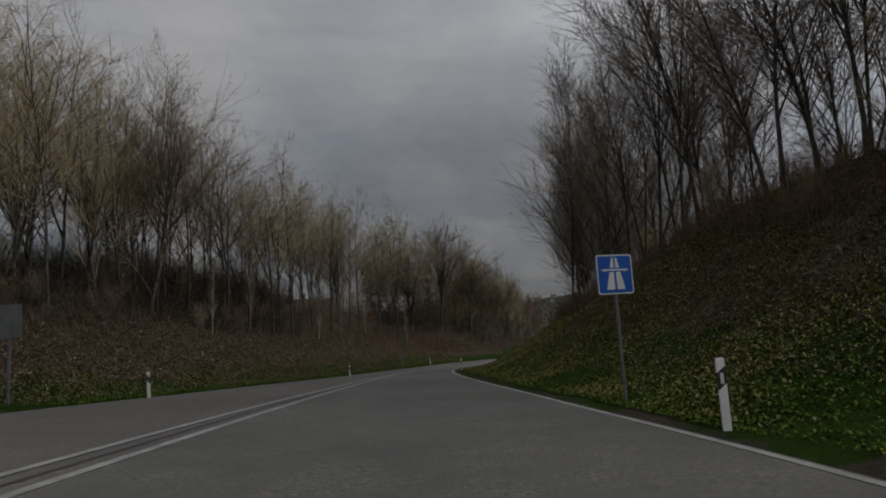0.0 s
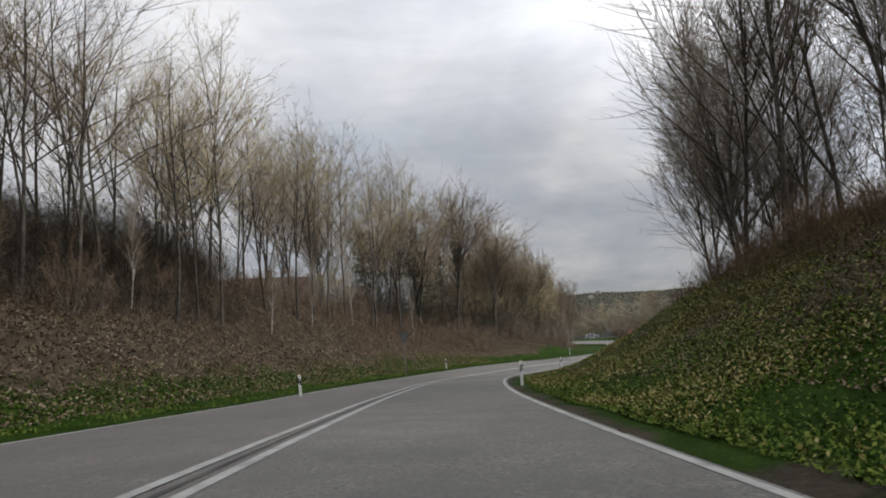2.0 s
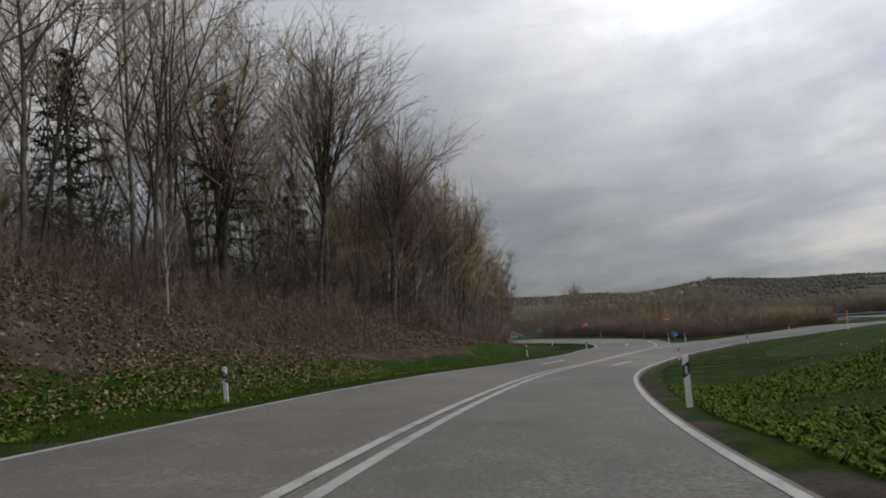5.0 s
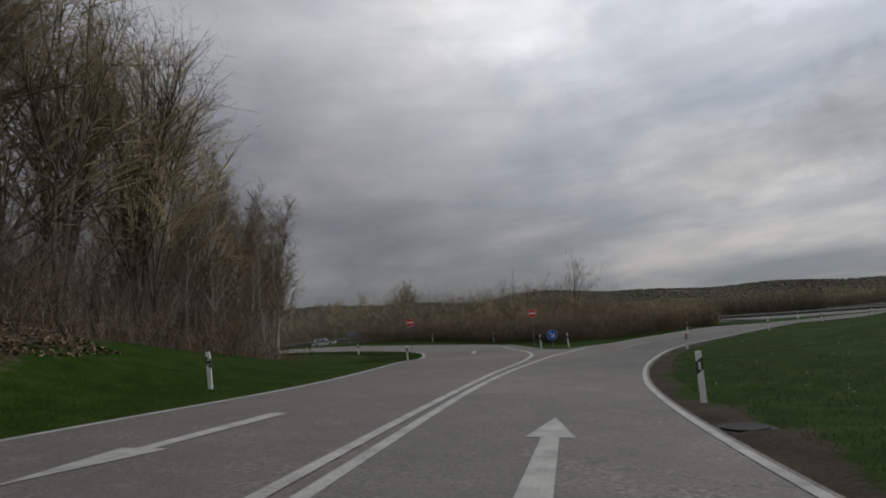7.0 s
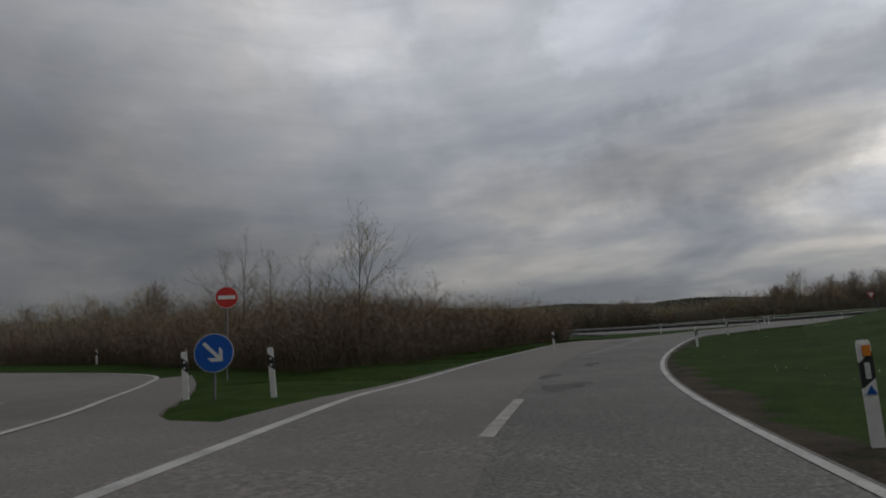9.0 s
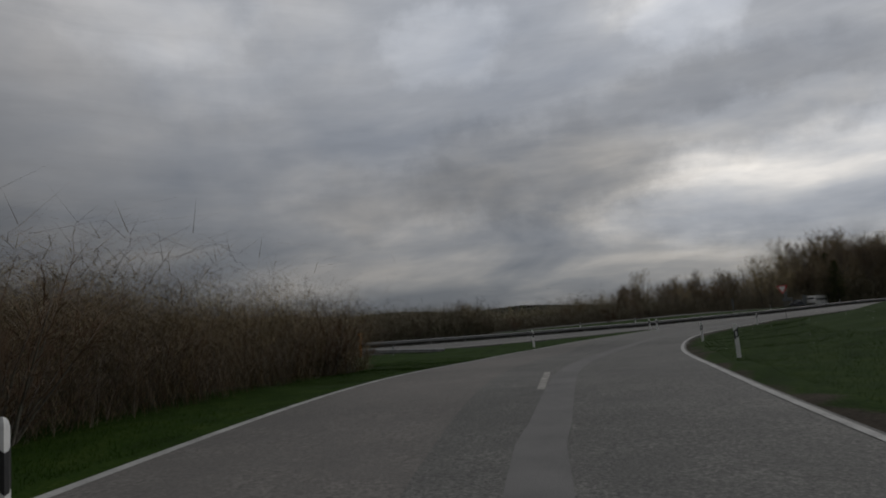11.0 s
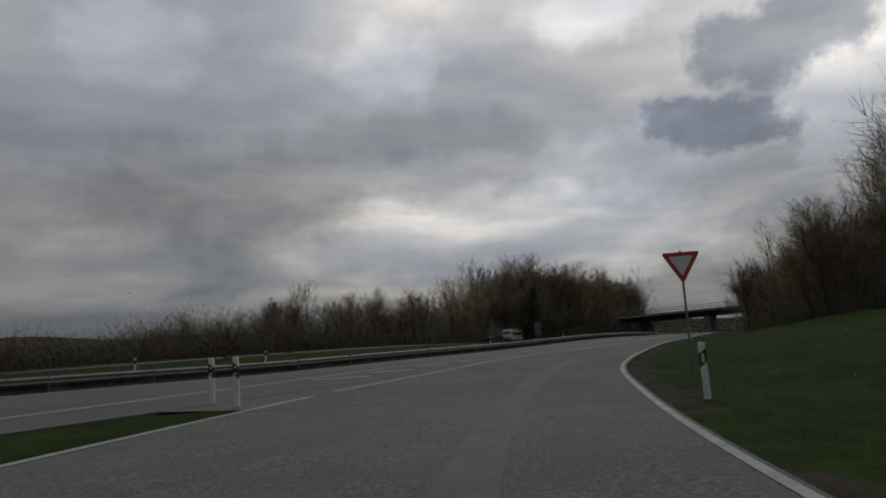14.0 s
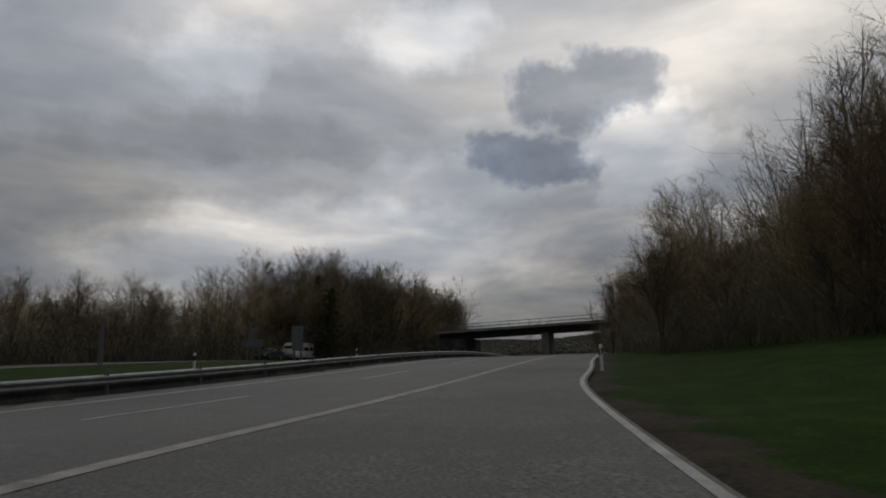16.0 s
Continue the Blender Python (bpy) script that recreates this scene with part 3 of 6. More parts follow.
PAVED = [np.vstack([offset(LEFT_EDGE, 0.16), CENTRE_A[::-1]]),
         np.vstack([CENTRE_B, offset(RIGHT_EDGE, -0.14)[::-1]]),
         np.vstack([NOSE_A, NOSE_B[::-1]]),
         np.vstack([GORE, GORE_OUT[::-1]]),
         np.vstack([NOSE_MARGIN_OUT, NOSE_MARGIN[::-1]]),
         np.vstack([NEAR_EDGE, [mpt(N_FAR, 330), mpt(N_FAR, -90)]]),
         np.array([mpt(N_BACK, -90), mpt(N_BACK_END, -90), mpt(N_BACK_END, 330), mpt(N_BACK, 330)])]


def ground(x, y):
    """The ground's height beside the road, without the dips below the pavement."""
    x, y = np.atleast_1d(np.asarray(x, float)), np.atleast_1d(np.asarray(y, float))
    right, left = bank(x, y)
    r = np.hypot(np.maximum(np.abs(x - 140) - 200, 0), np.maximum(np.abs(y - 130) - 140, 0))
    w = rise(r, 0, 160)
    far = hills(x, y)
    return (level(np.clip(x, -120, 360), np.clip(y, -100, 330)) + right + left + fine_relief(x, y)) * (1 - w) + far * w - 0.03


def at(x, y, dz=0.0):
    return (x, y, float(ground(x, y)[0]) + dz)


# ---- mesh helpers ----
def mesh_of(name, verts, faces, material, smooth=False):
    me = bpy.data.meshes.new(name)
    me.from_pydata([tuple(map(float, v)) for v in verts], [], [tuple(map(int, f)) for f in faces])
    if smooth:
        me.shade_smooth()
    for m in (material if isinstance(material, (list, tuple)) else [material]):
        me.materials.append(m)
    return me


def part(name, data, material, parent=None, label="", smooth=False):
    """Links a bmesh, or (verts, faces), as one mesh object under a thing or a part."""
    if isinstance(data, bmesh.types.BMesh):
        me = bpy.data.meshes.new(name)
        data.to_mesh(me)
        data.free()
        me.materials.append(material)
        if smooth:
            me.shade_smooth()
    elif isinstance(data, bpy.types.Mesh):
        me = data
    else:
        me = mesh_of(name, data[0], data[1], material, smooth)
    ob = new(name, me)
    ob.parent = parent
    if label:
        tagged(ob, label)
    return ob


def thing(name, m, label, category, group="", kind=""):
    ob = new(name)
    ob.empty_display_size = 0.2
    ob.matrix_basis = m
    return tagged(ob, label, category, group, kind)


def box(sx, sy, sz, x=0, y=0, z=0, bevel=0.0):
    bm = bmesh.new()
    bmesh.ops.create_cube(bm, size=1, matrix=Matrix.Translation((x, y, z)) @ Matrix.Diagonal((sx, sy, sz, 1)))
    if bevel:
        bmesh.ops.bevel(bm, geom=bm.edges[:], offset=bevel, segments=2, affect="EDGES")
    return bm


def prism(outline, depth, axis="y", bevel=0.0):
    """An outline in (across, up), pushed to a depth along y, front face at y = 0 towards -y."""
    bm = bmesh.new()
    lo = [bm.verts.new((a, 0, b)) for a, b in outline]
    hi = [bm.verts.new((a, depth, b)) for a, b in outline]
    n = len(outline)
    bm.faces.new(lo)
    bm.faces.new(hi[::-1])
    for i in range(n):
        bm.faces.new((lo[(i + 1) % n], lo[i], hi[i], hi[(i + 1) % n]))
    bmesh.ops.recalc_face_normals(bm, faces=bm.faces[:])
    if bevel:
        bmesh.ops.bevel(bm, geom=bm.edges[:], offset=bevel, segments=1, affect="EDGES")
    return bm


def tube(r, z0, z1, sides=12, x=0, y=0, r2=None):
    bm = bmesh.new()
    bmesh.ops.create_cone(bm, cap_ends=True, segments=sides, radius1=r, radius2=r if r2 is None else r2, depth=z1 - z0,
                          matrix=Matrix.Translation((x, y, (z0 + z1) / 2)))
    return bm


def strip(a, b, across=4, lift=0.0, skirt=0.12):
    """A surface between two lines of as many points, laid on the road's level, with a rim that goes into the ground."""
    n = len(a)
    verts, faces = [], []
    for k in range(across + 1):
        p = a + (b - a) * k / across
        z = level(p[:, 0], p[:, 1]) + lift
        verts += list(np.c_[p, z])
    for k in range(across):
        for i in range(n - 1):
            faces.append((k * n + i, k * n + i + 1, (k + 1) * n + i + 1, (k + 1) * n + i))
    if skirt:
        for k in (0, across):
            s = len(verts)
            for i in range(n):
                v = verts[k * n + i]
                verts.append((v[0], v[1], v[2] - skirt))
            for i in range(n - 1):
                faces.append((k * n + i, k * n + i + 1, s + i + 1, s + i))
    # faces look up
    v = [np.array(verts[i]) for i in faces[0][:3]]
    if np.cross(v[1] - v[0], v[2] - v[0])[2] < 0:
        faces = [f[::-1] for f in faces]
    return verts, faces


def pair_up(line, other, step=1.5, reach=400):
    """For evenly spaced points of a line, the nearest points of the other line, kept in order."""
    n = int(np.linalg.norm(np.diff(line, axis=0), axis=1).sum() / step)
    p = resample(line, n)
    st = nearest(other, p[:, 0], p[:, 1])[1]
    st = np.maximum.accumulate(st)
    s = np.r_[0, np.cumsum(np.linalg.norm(np.diff(other, axis=0), axis=1))]
    return p, np.c_[np.interp(st, s, other[:, 0]), np.interp(st, s, other[:, 1])]


def build_roads():
    a, b = pair_up(offset(CENTRE_A, 0), offset(LEFT_EDGE, 0.16))
    tagged(part("road_left_lane", strip(b, a, 6, 0.0), ASPHALT_BROWN), "weathered brownish grey asphalt lane and slip road", "road", kind="structure")
    a, b = pair_up(CENTRE_B, offset(RIGHT_EDGE, -0.14))
    k = int(np.argmin(np.hypot(a[:, 0] - 27.0, a[:, 1] - 139.0)))
    tagged(part("road_right_lane", strip(a[:k + 1], b[:k + 1], 8, 0.0), ASPHALT), "grey asphalt lane with wear and seams", "road", kind="structure")
    tagged(part("slip_road_lane", strip(a[k:], b[k:], 8, 0.0), ASPHALT_RAMP), "dark coarse asphalt of the slip road", "road", kind="structure")
    # paler outer half of the slip road
    e = int(np.argmin(np.hypot(a[:, 0] - 112.0, a[:, 1] - 177.0)))
    f = (0.44 + 0.05 * np.sin(np.arange(e - k) * 0.11)) * np.minimum(1, np.arange(e - k) / 9.0 + 0.15) * np.minimum(1, (e - k - np.arange(e - k)) / 14.0)
    tagged(part("slip_road_outer_band", strip(a[k:e], a[k:e] + (b[k:e] - a[k:e]) * f[:, None], 3, 0.004, 0), ASPHALT_BROWN), "paler brownish asphalt along the outside of the curve", "road", kind="structure")
    n = 190
    verts, faces = strip(resample(NOSE_A, n), resample(NOSE_B, n), 4, -0.005)
    tagged(part("road_middle_strip", (verts, faces), ASPHALT_BROWN), "asphalt strip between the centre lines", "road", kind="structure")
    tagged(part("road_middle_margin", strip(NOSE_MARGIN_OUT, NOSE_MARGIN, 2, -0.009), ASPHALT_BROWN), "asphalt margin between the line and the island's grass", "road", kind="structure")
    tagged(part("merging_nose", strip(GORE_OUT, GORE, 2, -0.02), ASPHALT_MOTORWAY), "grey asphalt nose where slip road and motorway join", "road", kind="structure")
    far = np.array([mpt(N_FAR + 0.5, x) for x in np.linspace(-90, 330, 260)])
    a, b = pair_up(far, NEAR_EDGE, 1.6)
    tagged(part("motorway_near_carriageway", strip(a, b, 8, -0.014), ASPHALT_MOTORWAY), "pale grey motorway carriageway with worn lanes", "road", kind="structure")
    xs = np.linspace(-90, 330, 220)
    tagged(part("motorway_far_carriageway", strip(np.array([mpt(N_BACK_END, x) for x in xs]), np.array([mpt(N_BACK, x) for x in xs]), 4, -0.012), ASPHALT_MOTORWAY),
           "pale grey far carriageway of the motorway", "road", kind="structure")


build_roads()


def marking(name, line, width, label, material=None, lift=0.008, group="road markings"):
    n = max(2, int(np.linalg.norm(np.diff(line, axis=0), axis=1).sum() / 1.0))
    p = resample(line, n)
    ob = part(name, strip(offset(p, width / 2), offset(p, -width / 2), 1, lift, 0), material or PAINT)
    return tagged(ob, label, "road marking", group, "structure")


def along(line, x0, y0, x1, y1):
    return slice_y(line, station(line, x0, y0), station(line, x1, y1))


marking("left_edge_line", LEFT_EDGE, 0.15, "worn white edge line")
marking("centre_line_a", CENTRE_A, 0.17, "solid white centre line that bends into the slip road")
marking("centre_line_b", along(CENTRE_B, -6.4, -40, 124, 175.2), 0.17, "solid white line along the centre and the slip road")
marking("right_edge_line", RIGHT_EDGE, 0.13, "solid white edge line of the road")
marking("merge_line", along(CENTRE_B, 124, 175.2, 240, 117.8), 0.3, "broad worn white line where the lanes join", WORN_PAINT)
marking("motorway_edge_line", np.array([mpt(225.4, -60), mpt(225.4, 330)]), 0.2, "white edge line by the crash barrier", lift=-0.007)
marking("shoulder_line", spline([mpt(215.6, -60), mpt(215.6, 60), mpt(215.7, 100), mpt(216.4, 115), mpt(217.4, 125), mpt(218.0, 133), mpt(218.0, 139), mpt(217.6, 145)], 1.5), 0.42, "sandy white line of the motorway shoulder", WORN_PAINT, lift=-0.007)
for k in range(30):
    x = 141.9 + 10.4 * (k - 17)
    marking("lane_dash", np.array([mpt(222.1, x), mpt(222.1, x + 4.4)]), 0.14, "white lane dash on the motorway", lift=-0.007)
for x0, y0, x1, y1 in ((39.2, 147.6, 42.1, 149.7), (71.6, 165.6, 75.6, 167.2)):
    marking("lane_dash", np.array([(x0, y0), (x1, y1)]), 0.16, "worn white lane dash in the curve", WORN_PAINT, group="curve dashes")
# worn hatching in the nose between slip road and motorway
for k in range(4):
    x, y = 136.4 - 2.35 * k, 172.0 + 1.22 * k
    g = 0.55 + 0.18 * k
    marking("gore_stripe", np.array([(x - 0.25 * g, y + 0.8 * g), (x + 0.25 * g, y - 0.8 * g)]), 0.55, "worn sandy hatching in the merging nose", WORN_PAINT, lift=-0.007, group="gore stripes")
# repairs of the asphalt: a pale band along the lane in the curve, dark seams and patches
lane_mid = np.array([(e[0], e[1]) for t, e, g, r in PATH if t >= 9.2])
band = offset(slice_y(spline(lane_mid, 1.0), 26, 106), 0.4)
tagged(part("repair_band", strip(offset(band, 0.28), offset(band, -0.28), 1, 0.004, 0), SEAL_BAND), "pale repaired band along the lane", "road repair", kind="structure")
mid_a = slice_y(CENTRE_A, 60, 128)
mid = (mid_a + np.array([CENTRE_B[np.argmin(((CENTRE_B - p) ** 2).sum(1))] for p in mid_a])) / 2
tagged(part("dark_seam", strip(offset(mid, 0.045), offset(mid, -0.045), 1, 0.003, 0), TAR), "dark worn strip between the centre lines", "road repair", kind="structure")
for x, y, lx, ly, w in ((43.5, 150.2, 2.6, 1.0, 0.9), (46.2, 152.6, 1.9, 0.9, 0.6), (51.5, 155.0, 2.2, 1.1, 0.5)):
    p = spline([(x, y), (x + lx * 0.4, y + ly * 0.5 + 0.1), (x + lx, y + ly)], 0.3)
    k = np.sin(np.linspace(0.15, 3.0, len(p)))[:, None] * (0.8 + 0.2 * np.sin(np.arange(len(p)) * 1.7))[:, None]
    tagged(part("tar_patch", strip(p + normals(p) * w / 2 * k, p - normals(p) * w / 2 * k, 1, 0.004, 0), TAR), "dark tar repair patch in the asphalt", "road repair", "tar patches", "structure")


def arrow(x0, y0, x1, y1, label, width=0.16, head=0.31, head_len=2.1):
    """A long painted arrow from the tail to the tip."""
    a, b = np.array((x0, y0)), np.array((x1, y1))
    d = (b - a) / np.linalg.norm(b - a)
    n = np.array((-d[1], d[0]))
    c = b - d * head_len
    pts = [a + n * width, a - n * width, c - n * width * 0.7, c - n * head, b, c + n * head, c + n * width * 0.7]
    z = [float(level(*p)) + 0.008 for p in pts]
    v = [(p[0], p[1], q) for p, q in zip(pts, z)]
    tagged(part("road_arrow", (v, [(0, 1, 2, 6), (3, 4, 5), (2, 3, 5, 6)]), PAINT), label, "road marking", "road arrows", "structure")


arrow(16.15, 121.4, 19.75, 126.3, "white straight-ahead arrow painted in the lane")
arrow(16.0, 129.2, 12.7, 124.6, "white arrow painted in the oncoming lane")
arrow(36.9, 162.4, 34.5, 158.0, "white arrow painted in the slip road's mouth")


# ---- terrain ----
def graded(lo, hi, step, far_lo, far_hi):
    mid = list(np.arange(lo, hi, step))
    out, d, x = [], step, hi
    while x < far_hi:
        out.append(x); d *= 1.22; x += d
    out.append(far_hi)
    low, d, x = [], step, lo - step
    while x > far_lo:
        low.append(x); d *= 1.22; x -= d
    low.append(far_lo)
    return np.array(low[::-1] + mid + out)


def terrain_material():
    ma = bpy.data.materials.new("ground_cover")
    ma.use_nodes = True
    nt = ma.node_tree
    N, L = nt.nodes.new, nt.links.new
    bs = nt.nodes["Principled BSDF"]
    bs.inputs["Roughness"].default_value = 0.95
    bs.inputs["Specular IOR Level"].default_value = 0.06
    co = N("ShaderNodeTexCoord")

    def noise_at(scale, detail=4):
        n = N("ShaderNodeTexNoise"); n.inputs["Scale"].default_value, n.inputs["Detail"].default_value = scale, detail
        L(co.outputs["Object"], n.inputs["Vector"])
        return n.outputs["Fac"]

    def ramp(fac, stops):
        r = N("ShaderNodeValToRGB")
        e = r.color_ramp.elements
        e[0].position, e[0].color = stops[0][0], (*stops[0][1], 1)
        e[1].position, e[1].color = stops[-1][0], (*stops[-1][1], 1)
        for p, c in stops[1:-1]:
            e.new(p).color = (*c, 1)
        L(fac, r.inputs[0])
        return r.outputs[0]

    fine, mid, wide = noise_at(14, 6), noise_at(1.3, 5), noise_at(0.09, 4)
    fm = N("ShaderNodeMath"); fm.operation = "MULTIPLY_ADD"; fm.inputs[1].default_value = 0.5; L(fine, fm.inputs[0])
    hm = N("ShaderNodeMath"); hm.operation = "MULTIPLY"; hm.inputs[1].default_value = 0.5; L(mid, hm.inputs[0]); L(hm.outputs[0], fm.inputs[2])
    grass = ramp(fm.outputs[0], [(0.3, (0.009, 0.016, 0.002)), (0.5, (0.016, 0.037, 0.003)), (0.7, (0.04, 0.058, 0.009))])
    litter = ramp(fm.outputs[0], [(0.3, (0.02, 0.016, 0.01)), (0.5, (0.05, 0.038, 0.025)), (0.72, (0.125, 0.1, 0.07))])
    soil = ramp(fm.outputs[0], [(0.3, (0.018, 0.015, 0.011)), (0.7, (0.07, 0.058, 0.043))])
    # far wood tone, lightened like the far trees to hold distance haze
    wood = ramp(wide, [(0.35, (0.05, 0.047, 0.04)), (0.5, (0.065, 0.057, 0.046)), (0.65, (0.055, 0.068, 0.036))])
    last = None
    at_ = N("ShaderNodeAttribute"); at_.attribute_name = "cover"
    sp = N("ShaderNodeSeparateColor"); L(at_.outputs["Color"], sp.inputs[0])

    def blend(base, top, fac, jitter):
        m = N("ShaderNodeMath"); m.operation = "MULTIPLY_ADD"; m.inputs[1].default_value = jitter
        s = N("ShaderNodeMath"); s.operation = "SUBTRACT"; s.inputs[1].default_value = 0.5
        L(mid, s.inputs[0]); L(s.outputs[0], m.inputs[0]); L(fac, m.inputs[2])
        c = N("ShaderNodeMapRange"); c.inputs[1].default_value, c.inputs[2].default_value = 0.35, 0.65
        L(m.outputs[0], c.inputs[0])
        x = N("ShaderNodeMixRGB"); L(c.outputs[0], x.inputs[0]); L(base, x.inputs[1]); L(top, x.inputs[2])
        return x.outputs[0]

    last = blend(grass, litter, sp.outputs[0], 1.2)
    last = blend(last, soil, sp.outputs[1], 0.9)
    last = blend(last, wood, sp.outputs[2], 0.3)
    L(last, bs.inputs["Base Color"])
    bu = N("ShaderNodeBump"); bu.inputs["Strength"].default_value, bu.inputs["Distance"].default_value = 0.4, 0.03
    L(fine, bu.inputs["Height"]); L(bu.outputs[0], bs.inputs["Normal"])
    return ma


GRID = []


def sheet(x, y):
    """The height of the ground's mesh."""
    xs, ys, z = GRID
    i = np.clip(np.searchsorted(xs, x) - 1, 0, len(xs) - 2)
    j = np.clip(np.searchsorted(ys, y) - 1, 0, len(ys) - 2)
    a, b = (x - xs[i]) / (xs[i + 1] - xs[i]), (y - ys[j]) / (ys[j + 1] - ys[j])
    return (z[j, i] * (1 - a) + z[j, i + 1] * a) * (1 - b) + (z[j + 1, i] * (1 - a) + z[j + 1, i + 1] * a) * b


def build_terrain():
    xs, ys = graded(-34, 186, 0.75, -2600, 2600), graded(14, 206, 0.75, -2400, 2800)
    gx, gy = np.meshgrid(xs, ys)
    z = ground(gx.ravel(), gy.ravel()).reshape(gx.shape)
    road = np.zeros(gx.shape, bool)
    for poly in PAVED:
        road |= inside(poly, gx, gy)
    z[road] = np.minimum(z[road], level(gx[road], gy[road]) - 0.1) - 0.04
    GRID.extend((xs, ys, z))
    nx, ny = len(xs), len(ys)
    verts = np.c_[gx.ravel(), gy.ravel(), z.ravel()]
    i = np.arange(nx * ny).reshape(ny, nx)
    faces = np.stack([i[:-1, :-1], i[:-1, 1:], i[1:, 1:], i[1:, :-1]], -1).reshape(-1, 4)
    me = mesh_of("ground", verts, faces, terrain_material(), True)
    dr, sr = nearest(RIGHT_COARSE, gx.ravel(), gy.ravel())
    dl, sl = nearest(LEFT_COARSE, gx.ravel(), gy.ravel())
    u, v = -dr, dl
    # leaf litter: on the wooded banks; bare soil: along the edge of the pavement; wood: far land
    lit_r = rise(u, 3.2, 7.0) * np.interp(sr, [0, 98, 116, 130], [1, 1, 0.35, 0]) * (u > 0)
    lit_l = rise(v, 2.6, 6.2) * np.interp(sl, [0, 150, 185, 205], [1, 1, 1, 0.9]) * (v > 0)
    lit_l = np.where(sl > 176, rise(v, np.interp(sl, [176, 190], [3.6, 8.0]), np.interp(sl, [176, 190], [6.5, 12.0])) * (v > 0), lit_l)
    lit_l = np.where(sl > 205, rise(v, 9, 14) * (v > 0), lit_l)
    beyond = (MNOR[0] * gx.ravel() + MNOR[1] * gy.ravel())
    lit_l *= beyond < 205
    litter = np.clip(lit_r + lit_l, 0, 1)
    soil = np.where((u > -0.3) & (u < np.interp(sr, [150, 172, 200, 215, 250, 310], [0.7, 1.0, 1.0, 0.5, 0.55, 1.0]) + 0.15 * np.sin(sr * 0.31) + 0.15 * np.sin(sr * 0.93)), 0.74, 0)
    soil = np.maximum(soil, np.where((v > 0.1) & (v < 0.5), 0.45, 0))
    r = np.hypot(gx.ravel() - 80, gy.ravel() - 130)
    far = rise(r, 150, 320)
    lay = me.color_attributes.new("cover", "FLOAT_COLOR", "POINT")
    lay.data.foreach_set("color", np.c_[litter, soil, far, np.ones(len(r))].astype(np.float32).ravel())
    return tagged(new("ground", me), "grass verges, leaf-littered banks and wooded hills", "ground", kind="structure")


build_terrain()


# ---- delineator posts ----
def delineator(m, right_side=True, label="white plastic roadside post with black band"):
    """A guide post of one metre with a slanting black band; on the right one upright reflector, on the left two round ones."""
    post = thing("delineator_post", m, label, "roadside post", "delineator posts")
    # three-cornered, rounded body with a sloped top
    bm = bmesh.new()
    ring = [(-0.06, -0.045), (0.06, -0.045), (0.052, 0.0), (0.018, 0.062), (-0.018, 0.062), (-0.052, 0.0)]
    levels = [(0.0, 1.0, 0), (0.66, 1.0, 0), (0.965, 1.0, 0), (1.0, 0.82, 0)]
    rows = []
    for z, k, s in levels:
        rows.append([bm.verts.new((x * k, y * k, z - (0.03 * (y + 0.045) / 0.1 if z > 0.95 else 0))) for x, y in ring])
    for a, b in zip(rows[:-1], rows[1:]):
        for i in range(6):
            bm.faces.new((a[i], a[(i + 1) % 6], b[(i + 1) % 6], b[i]))
    bm.faces.new(rows[-1])
    bm.faces.new(rows[0][::-1])
    part("body", bm, WHITE_PLASTIC, post)
    bm = bmesh.new()
    rows = []
    for z, tilt in ((0.60, -1), (0.84, -1)):
        rows.append([bm.verts.new((x * 1.05, y * 1.05, z + 0.05 * (x / 0.06) * (1 if right_side else -1))) for x, y in ring])
    for i in range(6):
        bm.faces.new((rows[0][i], rows[0][(i + 1) % 6], rows[1][(i + 1) % 6], rows[1][i]))
    band = part("black_band", bm, BLACK_PLASTIC, post, "slanting black band")
    if right_side:
        part("reflector", box(0.05, 0.008, 0.15, 0, -0.0505, 0.715, 0.003), REFLECTOR, band, "upright white reflector")
    else:
        for dz in (0.065, -0.06):
            bm = bmesh.new()
            bmesh.ops.create_cone(bm, cap_ends=True, segments=14, radius1=0.027, radius2=0.025, depth=0.008,
                                  matrix=Matrix.Translation((0, -0.0505, 0.715 + dz)) @ Matrix.Rotation(radians(90), 4, "X"))
            part("reflector", bm, REFLECTOR, band, "round white reflector")
    return post


def facing(x, y, heading, lean=0.0, dz=-0.02):
    """A pose on the ground; heading: the way of the traffic that sees its front, in degrees left of +y."""
    return pose(*at(x, y, dz), 0, lean, heading)


RIGHT_POST = delineator(facing(2.3, 27.1, 0, 0, 0.06), True)
for x, y, h in ((0.28, 70.36, -3), (7.02, 97.86, -25), (23.53, 126.9, -36), (41.52, 144.83, -50), (65.58, 158.32, -60), (80.5, 163.3, -68), (95.65, 167.1, -85), (121.0, 167.22, -98),
                (162.39, 154.5, -118), (205, 131.5, -118)):
    copy_thing(RIGHT_POST, facing(x, y, h, random.uniform(-1.5, 1.5)))
